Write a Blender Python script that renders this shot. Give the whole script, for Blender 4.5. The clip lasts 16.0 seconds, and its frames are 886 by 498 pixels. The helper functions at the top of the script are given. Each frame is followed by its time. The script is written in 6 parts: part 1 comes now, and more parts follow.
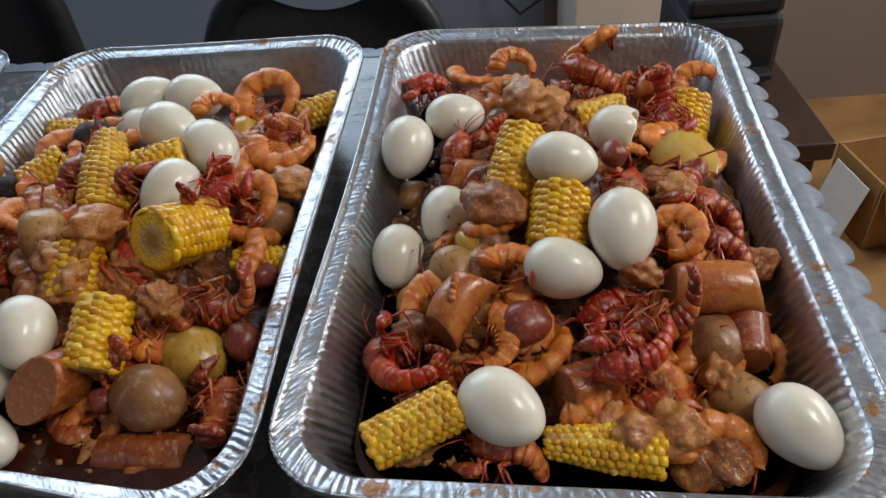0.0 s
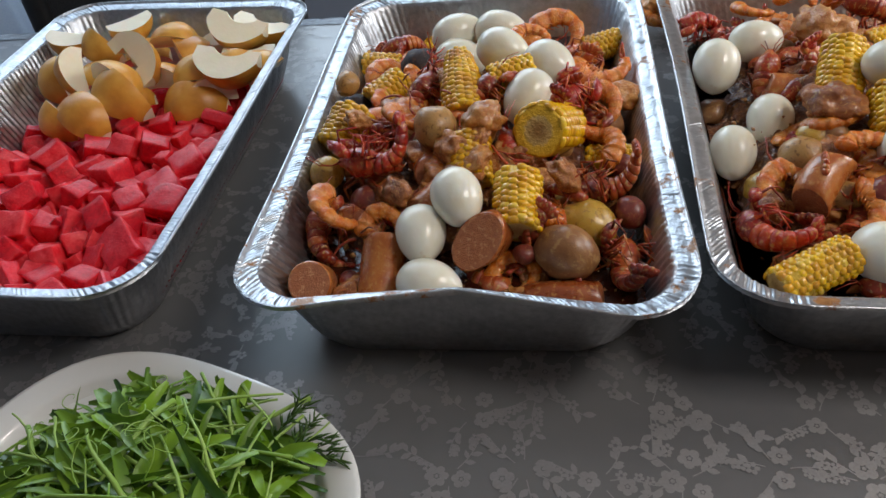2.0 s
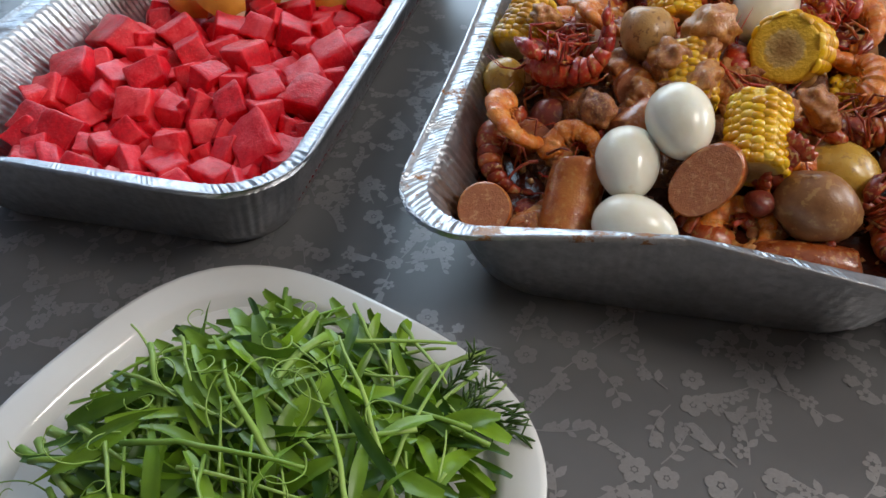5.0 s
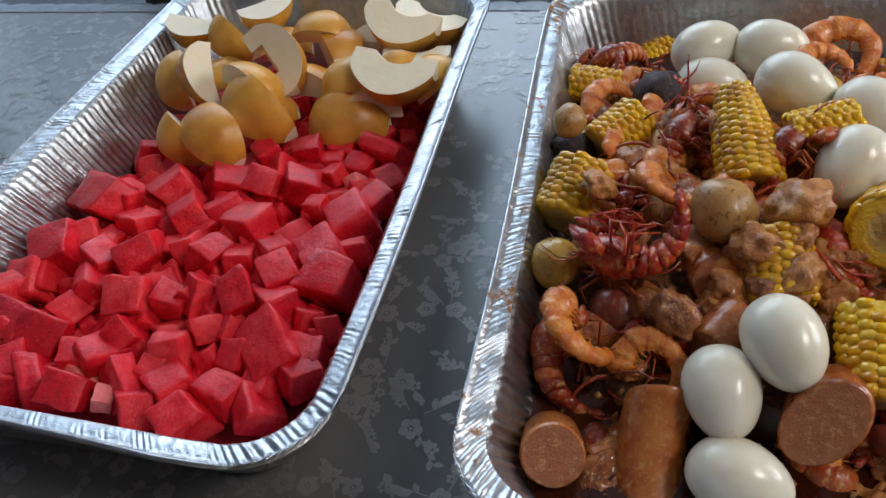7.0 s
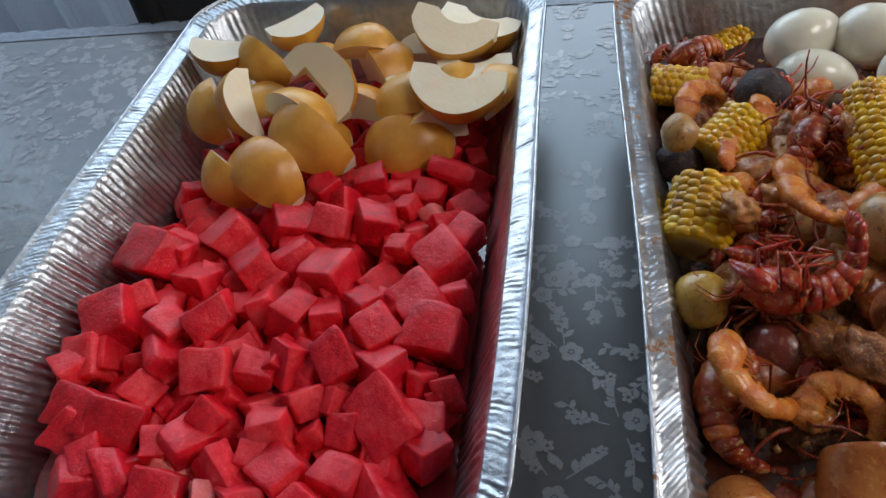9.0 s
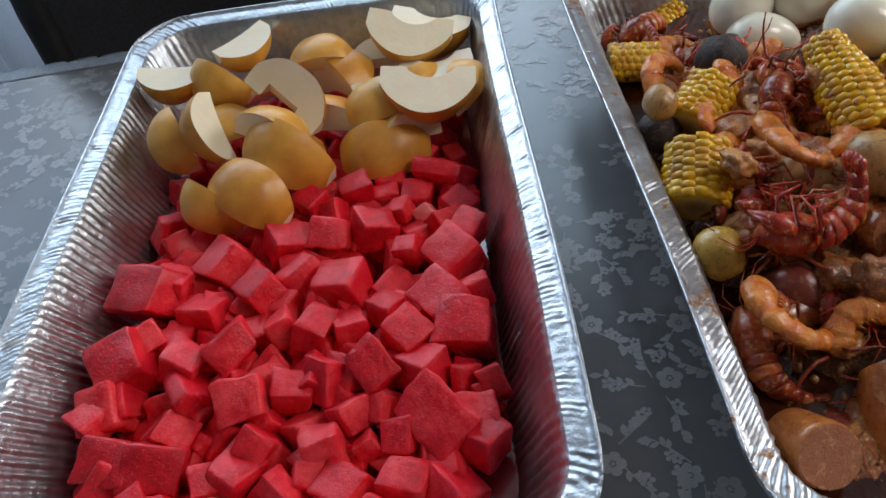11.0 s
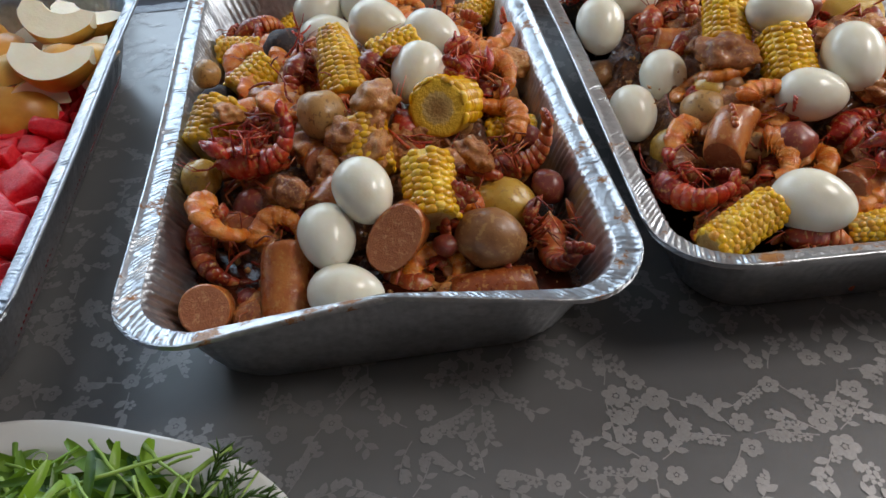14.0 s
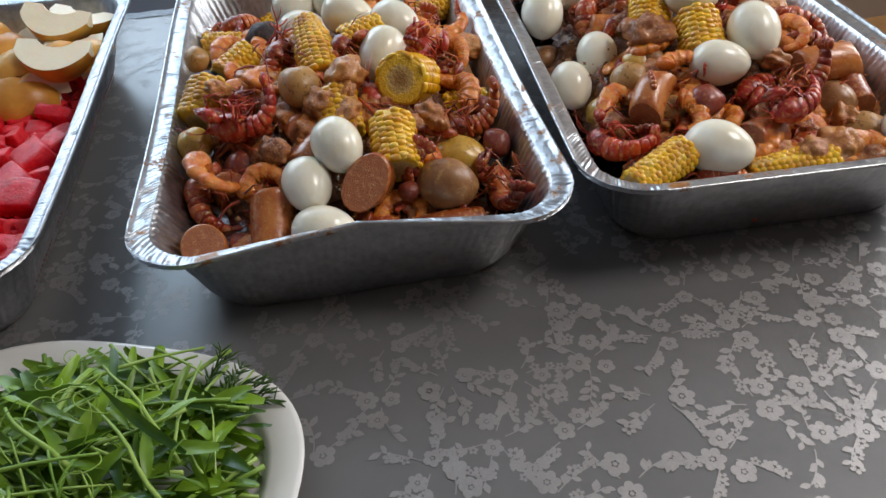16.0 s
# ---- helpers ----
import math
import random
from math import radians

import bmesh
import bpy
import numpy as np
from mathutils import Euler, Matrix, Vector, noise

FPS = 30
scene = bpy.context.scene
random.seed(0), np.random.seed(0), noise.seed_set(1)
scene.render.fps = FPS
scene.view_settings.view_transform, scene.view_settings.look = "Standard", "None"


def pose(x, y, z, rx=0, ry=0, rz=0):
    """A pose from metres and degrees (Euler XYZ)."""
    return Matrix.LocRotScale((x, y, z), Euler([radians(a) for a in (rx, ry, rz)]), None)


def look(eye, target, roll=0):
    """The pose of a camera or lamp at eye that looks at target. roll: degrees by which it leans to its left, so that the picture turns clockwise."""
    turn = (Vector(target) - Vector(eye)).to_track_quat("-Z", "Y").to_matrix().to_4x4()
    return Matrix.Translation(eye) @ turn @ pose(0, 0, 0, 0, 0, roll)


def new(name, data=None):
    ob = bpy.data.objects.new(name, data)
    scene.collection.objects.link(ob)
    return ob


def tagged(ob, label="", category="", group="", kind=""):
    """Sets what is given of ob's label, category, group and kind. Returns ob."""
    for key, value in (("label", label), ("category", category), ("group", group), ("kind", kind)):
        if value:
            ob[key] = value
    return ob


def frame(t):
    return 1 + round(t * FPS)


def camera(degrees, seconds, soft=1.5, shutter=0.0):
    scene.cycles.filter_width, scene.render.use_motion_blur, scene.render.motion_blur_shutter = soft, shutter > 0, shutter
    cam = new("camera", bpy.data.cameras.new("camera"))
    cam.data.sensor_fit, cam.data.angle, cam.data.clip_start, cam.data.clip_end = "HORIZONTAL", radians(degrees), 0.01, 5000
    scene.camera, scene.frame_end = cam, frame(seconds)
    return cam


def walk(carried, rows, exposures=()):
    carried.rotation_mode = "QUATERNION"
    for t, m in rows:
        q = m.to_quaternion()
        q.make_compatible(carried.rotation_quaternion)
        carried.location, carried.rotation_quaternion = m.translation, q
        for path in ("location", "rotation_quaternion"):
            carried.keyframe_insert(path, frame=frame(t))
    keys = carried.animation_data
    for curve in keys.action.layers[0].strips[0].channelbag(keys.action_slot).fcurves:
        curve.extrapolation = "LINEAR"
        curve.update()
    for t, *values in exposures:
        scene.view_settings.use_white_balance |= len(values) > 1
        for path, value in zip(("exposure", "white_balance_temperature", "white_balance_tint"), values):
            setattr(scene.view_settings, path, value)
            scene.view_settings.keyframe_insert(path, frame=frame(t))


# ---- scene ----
cam = camera(60.7, 16.0)
PATH = [
    (0, (0.187, 0.134, 1.18), (0.124, 1.639, -0.135), -5.4),
    (0.5, (0.111, 0.096, 1.184), (0.016, 1.612, -0.118), -6.0),
    (1, (0.035, 0.048, 1.188), (-0.076, 1.575, -0.098), -6.3),
    (1.5, (-0.026, 0.021, 1.184), (-0.155, 1.552, -0.097), -6.6),
    (2, (-0.069, 0.004, 1.181), (-0.224, 1.529, -0.104), -6.8),
    (2.5, (-0.103, -0.015, 1.171), (-0.29, 1.502, -0.119), -6.7),
    (3, (-0.127, -0.019, 1.157), (-0.352, 1.482, -0.144), -6.5),
    (3.2, (-0.132, -0.017, 1.153), (-0.371, 1.473, -0.159), -6.4),
    (5.3, (-0.172, 0.093, 1.111), (-0.518, 1.48, -0.288), -5.6),
    (5.5, (-0.186, 0.105, 1.117), (-0.522, 1.508, -0.268), -5.4),
    (6, (-0.203, 0.151, 1.136), (-0.543, 1.558, -0.244), -6.5),
    (6.5, (-0.206, 0.186, 1.144), (-0.541, 1.609, -0.222), -7.2),
    (7, (-0.206, 0.21, 1.148), (-0.544, 1.634, -0.215), -8.1),
    (7.5, (-0.2, 0.221, 1.152), (-0.537, 1.653, -0.203), -8.5),
    (8, (-0.209, 0.232, 1.156), (-0.541, 1.658, -0.206), -9.1),
    (8.5, (-0.235, 0.25, 1.148), (-0.547, 1.661, -0.235), -10.1),
    (8.7, (-0.263, 0.263, 1.146), (-0.558, 1.665, -0.249), -10.5),
    (10.8, (-0.374, 0.271, 1.154), (-0.392, 1.678, -0.267), -11.5),
    (11, (-0.374, 0.26, 1.153), (-0.37, 1.669, -0.266), -11.4),
    (11.5, (-0.349, 0.229, 1.156), (-0.276, 1.643, -0.256), -10.5),
    (12, (-0.302, 0.21, 1.146), (-0.151, 1.635, -0.249), -9.0),
    (12.5, (-0.26, 0.192, 1.139), (-0.072, 1.62, -0.249), -8.1),
    (13, (-0.197, 0.142, 1.159), (0.025, 1.569, -0.225), -6.4),
    (13.5, (-0.144, 0.086, 1.149), (0.103, 1.529, -0.214), -4.4),
    (14, (-0.115, 0.06, 1.153), (0.119, 1.518, -0.197), -4.0),
    (14.5, (-0.116, 0.056, 1.152), (0.112, 1.528, -0.182), -4.1),
    (15, (-0.126, 0.034, 1.154), (0.113, 1.518, -0.165), -4.4),
    (15.5, (-0.13, -0.008, 1.152), (0.138, 1.482, -0.156), -4.4),
    (16, (-0.129, -0.047, 1.161), (0.181, 1.443, -0.137), -3.8),
]
walk(cam, [(t, look(eye, target, roll)) for t, eye, target, roll in PATH],
     [(0, -0.3), (1.5, -0.1), (3, 0.05), (5.5, 0.25), (6, 0.15), (6.5, 0.0), (7, -0.12), (8.5, -0.2), (11, -0.1), (13, -0.1), (14, -0.05), (16, 0.12)])

# ---- light ----
TABLE = 0.75
world = bpy.data.worlds.new("world")
scene.world = world
world.use_nodes = True
wn = world.node_tree
sky = wn.nodes.new("ShaderNodeTexSky")
sky.sky_type, sky.sun_disc = "NISHITA", False
sky.sun_elevation, sky.sun_rotation = radians(24), radians(-30)
wn.links.new(sky.outputs[0], wn.nodes["Background"].inputs[0])
wn.nodes["Background"].inputs[1].default_value = 0.10


def area(name, eye, target, sx, sy, power, colour):
    data = bpy.data.lights.new(name, "AREA")
    data.shape, data.size, data.size_y, data.energy, data.color = "RECTANGLE", sx, sy, power, colour
    ob = new(name, data)
    ob.matrix_world = look(eye, target)
    return ob


area("window_daylight", (-0.90, 1.97, 1.62), (-0.75, 0.6, 1.0), 2.05, 1.0, 29, (0.60, 0.80, 1.0))
area("side_window_daylight", (2.27, 1.15, 1.70), (0.2, 0.3, 0.8), 1.2, 1.0, 31, (0.96, 0.98, 1.0))
# the last is an unseen fill, added overhead to brighten the cloth's front right
area("ceiling_lamp_light", (1.20, 0.15, 2.42), (1.20, 0.15, 0.0), 0.6, 0.6, 22, (1.0, 0.95, 0.91))

# ---- materials ----


class Mat:
    """A node material with short helpers."""

    def __init__(self, name):
        self.m = bpy.data.materials.new(name)
        self.m.use_nodes = True
        self.t = self.m.node_tree
        self.b = self.t.nodes["Principled BSDF"]
        self.co = None

    def node(self, kind, **props):
        n = self.t.nodes.new("ShaderNode" + kind)
        for key, value in props.items():
            if key == "op":
                n.operation = value
            elif key == "feature":
                n.feature = value
            elif key == "blend":
                n.blend_type = value
        return n

    def coords(self):
        if self.co is None:
            self.co = self.node("TexCoord").outputs["Object"]
        return self.co

    def link(self, a, b):
        self.t.links.new(a, b)

    def put(self, sock, value):
        if isinstance(value, (int, float, tuple, list)):
            sock.default_value = value
        else:
            self.link(value, sock)

    def set(self, **values):
        names = {"base": "Base Color", "rough": "Roughness", "metal": "Metallic", "sss": "Subsurface Weight", "sssr": "Subsurface Radius",
                 "ssss": "Subsurface Scale", "spec": "Specular IOR Level", "coat": "Coat Weight", "coatr": "Coat Roughness", "normal": "Normal",
                 "emit": "Emission Color", "emits": "Emission Strength", "trans": "Transmission Weight", "sheen": "Sheen Weight", "aniso": "Anisotropic"}
        for key, value in values.items():
            self.put(self.b.inputs[names[key]], value)
        return self

    def noise(self, scale, detail=3.0, rough=0.55, vec=None, dist=0.0):
        n = self.node("TexNoise")
        self.link(vec or self.coords(), n.inputs["Vector"])
        n.inputs["Scale"].default_value, n.inputs["Detail"].default_value = scale, detail
        n.inputs["Roughness"].default_value, n.inputs["Distortion"].default_value = rough, dist
        return n.outputs["Fac"]

    def voronoi(self, scale, vec=None, feature="F1", out="Distance"):
        n = self.node("TexVoronoi", feature=feature)
        self.link(vec or self.coords(), n.inputs["Vector"])
        n.inputs["Scale"].default_value = scale
        return n.outputs[out]

    def ramp(self, fac, *stops):
        n = self.node("ValToRGB")
        while len(n.color_ramp.elements) < len(stops):
            n.color_ramp.elements.new(0.5)
        for e, (at, c) in zip(n.color_ramp.elements, stops):
            e.position, e.color = at, (*c, 1) if len(c) == 3 else c
        self.link(fac, n.inputs[0])
        return n.outputs[0]

    def math(self, op, a, b=0.0, c=0.0, clamp=False):
        n = self.node("Math", op=op)
        n.use_clamp = clamp
        self.put(n.inputs[0], a), self.put(n.inputs[1], b), self.put(n.inputs[2], c)
        return n.outputs[0]

    def mix(self, fac, a, b, blend="MIX"):
        n = self.node("MixRGB", blend=blend)
        self.put(n.inputs[0], fac)
        self.put(n.inputs[1], (*a, 1) if isinstance(a, tuple) and len(a) == 3 else a)
        self.put(n.inputs[2], (*b, 1) if isinstance(b, tuple) and len(b) == 3 else b)
        return n.outputs[0]

    def bump(self, height, strength=0.3, dist=0.001):
        n = self.node("Bump")
        n.inputs["Strength"].default_value, n.inputs["Distance"].default_value = strength, dist
        self.link(height, n.inputs["Height"])
        self.link(n.outputs[0], self.b.inputs["Normal"])
        return self

    def random(self):
        return self.node("ObjectInfo").outputs["Random"]

    def island(self):
        return self.node("NewGeometry").outputs["Random Per Island"]


def plain(name, base, rough=0.5, metal=0.0, var=0.12, scale=40, bump=0.0, **more):
    """Paint, plastic, wood and the like: a base colour with blotches and grain."""
    m = Mat(name)
    n = m.noise(scale, 4)
    dark, light = tuple(c * (1 - var) for c in base), tuple(min(1, c * (1 + var)) for c in base)
    m.set(base=m.ramp(n, (0.3, dark), (0.7, light)), metal=metal, **more)
    m.set(rough=m.math("ADD", rough - 0.05, m.math("MULTIPLY", m.noise(scale * 3, 2), 0.1)))
    if bump:
        m.bump(m.noise(scale * 6, 3), bump)
    return m.m


def foil(name, soiled):
    m = Mat(name)
    fine = m.noise(140, 3)
    base = m.ramp(fine, (0.3, (0.40, 0.41, 0.43)), (0.7, (0.56, 0.57, 0.59)))
    m.set(base=base, metal=1.0)
    m.set(rough=m.math("ADD", 0.26, m.math("MULTIPLY", m.noise(25, 4), 0.24)))
    m.bump(m.math("ADD", m.math("ADD", m.noise(75, 4, 0.6, None, 0.8), m.math("MULTIPLY", m.noise(420, 2), 0.35)), m.math("MULTIPLY", m.voronoi(130), 0.5)), 0.5, 0.0016)
    if soiled:
        s = m.ramp(m.noise(34, 6, 0.75), (0.565, (0, 0, 0)), (0.61, (1, 1, 1)))
        m.set(base=m.mix(s, base, m.ramp(m.noise(200, 3), (0.3, soiled), (0.7, (0.34, 0.15, 0.04)))))
        m.set(metal=m.math("SUBTRACT", 1.0, s), )
    return m.m


FOIL = foil("aluminium_foil", None)
FOIL_SAUCY = foil("aluminium_foil_with_sauce", (0.20, 0.075, 0.02))


def cloth_material():
    """Grey glossy vinyl, faintly mottled, with a fine grain."""
    m = Mat("grey_vinyl")
    m.set(base=m.ramp(m.math("ADD", m.math("MULTIPLY", m.noise(7, 4), 0.8), m.math("MULTIPLY", m.noise(60, 3), 0.2)), (0.3, (0.118, 0.116, 0.117)), (0.7, (0.152, 0.149, 0.149))), spec=0.80)
    m.set(rough=m.math("ADD", 0.24, m.math("MULTIPLY", m.noise(5, 3), 0.10)))
    m.bump(m.math("ADD", m.noise(900, 2), m.math("MULTIPLY", m.noise(40, 2), 0.6)), 0.05, 0.0004)
    return m.m


def print_material():
    """The silvery grey print on the vinyl: rougher and paler than the ground, worn thin here and there."""
    m = Mat("silver_grey_print")
    m.set(base=m.ramp(m.math("ADD", m.math("MULTIPLY", m.noise(30, 4), 0.6), m.math("MULTIPLY", m.noise(500, 3), 0.4)), (0.3, (0.280, 0.268, 0.265)), (0.7, (0.365, 0.352, 0.348))), spec=0.30, metal=0.66)
    m.set(rough=m.math("ADD", 0.42, m.math("MULTIPLY", m.noise(9, 3), 0.14)))
    m.bump(m.noise(700, 3), 0.12, 0.0003)
    return m.m


PRINT = print_material()
CLOTH = cloth_material()
LACE = plain("embossed_vinyl_border", (0.215, 0.245, 0.29), 0.5, var=0.2, scale=120, bump=0.3)
WALL = plain("grey_wall_paint", (0.25, 0.30, 0.39), 0.7, var=0.06, scale=3)
BEIGE = plain("beige_wall_paint", (0.25, 0.195, 0.155), 0.7, var=0.06, scale=3)
CREAM = plain("cream_paint", (0.72, 0.62, 0.52), 0.5, var=0.05, scale=8)
CEIL = plain("ceiling_paint", (0.72, 0.70, 0.68), 0.8, var=0.04, scale=3)
OAK = plain("floor_boards", (0.36, 0.19, 0.07), 0.35, var=0.25, scale=9)
DARKWOOD = plain("dark_stained_wood", (0.045, 0.022, 0.014), 0.35, var=0.3, scale=14)
BLACK = plain("black_plastic", (0.018, 0.019, 0.021), 0.4, var=0.2, scale=60, bump=0.1)
FABRIC = plain("black_mesh_fabric", (0.034, 0.037, 0.043), 0.9, var=0.3, scale=300, bump=0.5)
CARD = plain("cardboard", (0.40, 0.21, 0.07), 0.75, var=0.12, scale=20)
def curtain_material():
    m = Mat("pale_curtain")
    col = m.ramp(m.noise(300, 3), (0.3, (0.66, 0.72, 0.82)), (0.7, (0.76, 0.81, 0.88)))
    m.set(base=col, rough=0.9)
    tr = m.node("BsdfTranslucent")
    m.link(col, tr.inputs[0])
    mixs = m.node("MixShader")
    mixs.inputs[0].default_value = 0.85
    m.link(m.b.outputs[0], mixs.inputs[1]), m.link(tr.outputs[0], mixs.inputs[2])
    m.link(mixs.outputs[0], m.t.nodes["Material Output"].inputs[0])
    return m.m


CURTAIN = curtain_material()
PORCELAIN = plain("white_porcelain", (0.80, 0.79, 0.76), 0.15, var=0.02, scale=20, coat=0.4)
PAPER = plain("white_paper", (0.75, 0.74, 0.70), 0.7, var=0.05, scale=30)


def egg_material():
    m = Mat("boiled_egg_white")
    stain = m.ramp(m.noise(1.6, 5, 0.65), (0.66, (0, 0, 0)), (0.76, (1, 1, 1)))
    m.set(base=m.mix(m.math("MULTIPLY", stain, 0.35), m.ramp(m.noise(1.1, 3), (0.35, (0.72, 0.67, 0.53)), (0.65, (0.79, 0.76, 0.65))), (0.62, 0.38, 0.16)))
    m.set(rough=0.22, sss=0.4, sssr=(0.7, 0.55, 0.4), ssss=0.008)
    m.bump(m.noise(2.2, 3), 0.15, 0.002)
    return m.m


def kernel_material(name, low, high, much):
    """Plump wet kernels, each of its own yellow, under a film of brown sauce."""
    m = Mat(name)
    col = m.ramp(m.random(), (0.0, (0.60, 0.27, 0.003)), (0.45, (0.76, 0.40, 0.004)), (0.85, (0.82, 0.48, 0.008)), (1.0, (0.83, 0.55, 0.06)))
    place = m.node("NewGeometry").outputs["Position"]
    sauce = m.ramp(m.math("ADD", m.math("MULTIPLY", m.noise(42, 5, 0.65, place), 0.8), m.math("MULTIPLY", m.noise(330, 3, 0.6, place), 0.2)), (low, (0, 0, 0)), (high, (1, 1, 1)))
    thick = m.ramp(m.noise(240, 3, 0.6, place), (0.35, (0.24, 0.085, 0.008)), (0.65, (0.52, 0.26, 0.04)))
    m.set(base=m.mix(m.math("MULTIPLY", sauce, much), col, thick))
    m.set(rough=m.math("ADD", 0.20, m.math("MULTIPLY", sauce, 0.2)), sss=0.12, sssr=(0.9, 0.5, 0.1), ssss=0.004, coat=0.15, coatr=0.12)
    m.bump(m.noise(420, 3, 0.6, place), 0.35, 0.0010)
    return m.m


def food(name, colours, scale=60, rough=0.3, sss=0.1, bump=0.35, specks=None, coat=0.12, bdist=0.001, rnd=0.0, unit=1.0, spec=0.5):
    """Cooked food: colours mixed by noise at two scales, moist gloss, fine relief; specks: a colour of small bits sticking to it."""
    m = Mat(name)
    scale *= unit
    n = m.math("ADD", m.math("MULTIPLY", m.noise(scale, 5, 0.6), 0.75), m.math("MULTIPLY", m.noise(scale * 5, 3), 0.25))
    if rnd:
        n = m.math("ADD", n, m.math("MULTIPLY", m.math("SUBTRACT", m.random(), 0.5), rnd))
    k = len(colours)
    col = m.ramp(n, *((0.30 + 0.4 * i / max(1, k - 1), c) for i, c in enumerate(colours)))
    if specks:
        bit = m.ramp(m.noise(260 * unit, 3, 0.6), (0.57, (0, 0, 0)), (0.63, (1, 1, 1)))
        col = m.mix(m.math("MULTIPLY", bit, 0.8), col, specks)
    m.set(base=col, sss=sss, sssr=(0.8, 0.3, 0.15), ssss=0.004, coat=coat, coatr=0.12, spec=spec)
    m.set(rough=m.math("ADD", rough - 0.1, m.math("MULTIPLY", m.noise(scale * 2, 3), 0.25)))
    m.bump(m.math("ADD", m.noise(scale * 3, 4), m.math("MULTIPLY", m.noise(scale * 12, 2), 0.3)), bump, bdist)
    return m.m


GARLIC = (0.50, 0.30, 0.10)
EGG = egg_material()
KERNEL = kernel_material("corn_kernels", 0.50, 0.70, 0.6)
KERNEL_SAUCY = kernel_material("corn_kernels_with_sauce", 0.45, 0.66, 0.80)


def pith_material():
    """The cut end of a cob: brown pith, woody ring, then cut kernels."""
    m = Mat("corn_cut_end")
    sep = m.node("SeparateXYZ")
    m.link(m.coords(), sep.inputs[0])
    rad = m.math("SQRT", m.math("ADD", m.math("MULTIPLY", sep.outputs[1], sep.outputs[1]), m.math("MULTIPLY", sep.outputs[2], sep.outputs[2])))
    rad = m.math("ADD", m.math("MULTIPLY", rad, 45.0), m.math("MULTIPLY", m.math("SUBTRACT", m.noise(300, 3), 0.5), 0.25))
    col = m.ramp(rad, (0.15, (0.34, 0.18, 0.055)), (0.38, (0.50, 0.32, 0.11)), (0.50, (0.62, 0.42, 0.16)), (0.60, (0.80, 0.50, 0.05)), (0.95, (0.84, 0.50, 0.03)))
    m.set(base=col, rough=0.45, spec=0.4)
    m.bump(m.math("ADD", m.noise(420, 3), m.noise(120, 2)), 0.8, 0.0015)
    return m.m


PITH = pith_material()
POT_TAN = food("tan_potato_skin", [(0.30, 0.135, 0.035), (0.52, 0.30, 0.10)], 60, 0.35, specks=(0.16, 0.07, 0.02), unit=0.018)
POT_YELLOW = food("yellow_potato_skin", [(0.42, 0.22, 0.03), (0.58, 0.36, 0.06)], 50, 0.25, specks=(0.3, 0.14, 0.03), unit=0.018)
POT_RED = food("red_potato_skin", [(0.12, 0.018, 0.012), (0.28, 0.05, 0.03)], 60, 0.3, specks=(0.3, 0.13, 0.05), unit=0.018)
POT_BROWN = food("brown_potato_skin", [(0.17, 0.062, 0.022), (0.36, 0.17, 0.06)], 70, 0.35, specks=(0.40, 0.22, 0.08), unit=0.018)
POT_BLACK = food("purple_black_potato_skin", [(0.014, 0.009, 0.010), (0.045, 0.028, 0.028)], 70, 0.6, coat=0.0, spec=0.3, bump=0.9, specks=(0.10, 0.06, 0.04), unit=0.018)
SKIN = food("sausage_skin", [(0.20, 0.034, 0.007), (0.36, 0.085, 0.016), (0.50, 0.17, 0.036)], 55, 0.27, specks=(0.52, 0.24, 0.07), coat=0.35, rnd=0.25, bump=0.5)
MEAT = food("sausage_meat", [(0.27, 0.070, 0.022), (0.42, 0.140, 0.046)], 220, 0.34, specks=(0.52, 0.24, 0.10), bump=0.8, rnd=0.2)


def shrimp_material():
    m = Mat("cooked_shrimp")
    sep = m.node("SeparateXYZ")
    m.link(m.coords(), sep.inputs[0])
    ang = m.math("ADD", m.math("MULTIPLY", m.math("ARCTAN2", sep.outputs[2], sep.outputs[0]), 9.5), m.math("MULTIPLY", m.noise(5, 3), 3.0))
    band = m.math("ADD", m.math("MULTIPLY", m.math("SINE", ang), 0.20), m.math("MULTIPLY", m.noise(5, 5, 0.65), 1.0))
    col = m.ramp(band, (0.15, (0.80, 0.33, 0.07)), (0.45, (0.74, 0.21, 0.018)), (0.80, (0.56, 0.085, 0.007)))
    sauce = m.ramp(m.math("ADD", m.noise(5, 6, 0.7), m.math("MULTIPLY", m.math("SUBTRACT", m.random(), 0.5), 0.25)), (0.40, (0, 0, 0)), (0.58, (1, 1, 1)))
    col = m.mix(m.math("MULTIPLY", sauce, 0.6), col, m.ramp(m.noise(9, 4), (0.35, (0.40, 0.095, 0.008)), (0.65, (0.66, 0.22, 0.022))))
    bit = m.ramp(m.noise(13, 4, 0.7), (0.54, (0, 0, 0)), (0.60, (1, 1, 1)))
    m.set(base=m.mix(m.math("MULTIPLY", bit, 0.40), col, (0.62, 0.34, 0.08)), spec=0.45, sss=0.10, sssr=(0.8, 0.3, 0.1), ssss=0.004, coat=0.3, coatr=0.12)
    m.set(rough=m.math("ADD", 0.25, m.math("MULTIPLY", bit, 0.3)))
    m.bump(m.math("ADD", m.math("ADD", m.noise(14, 5, 0.65), m.math("MULTIPLY", m.noise(50, 2), 0.3)), m.math("MULTIPLY", bit, 0.5)), 0.45, 0.003)
    return m.m


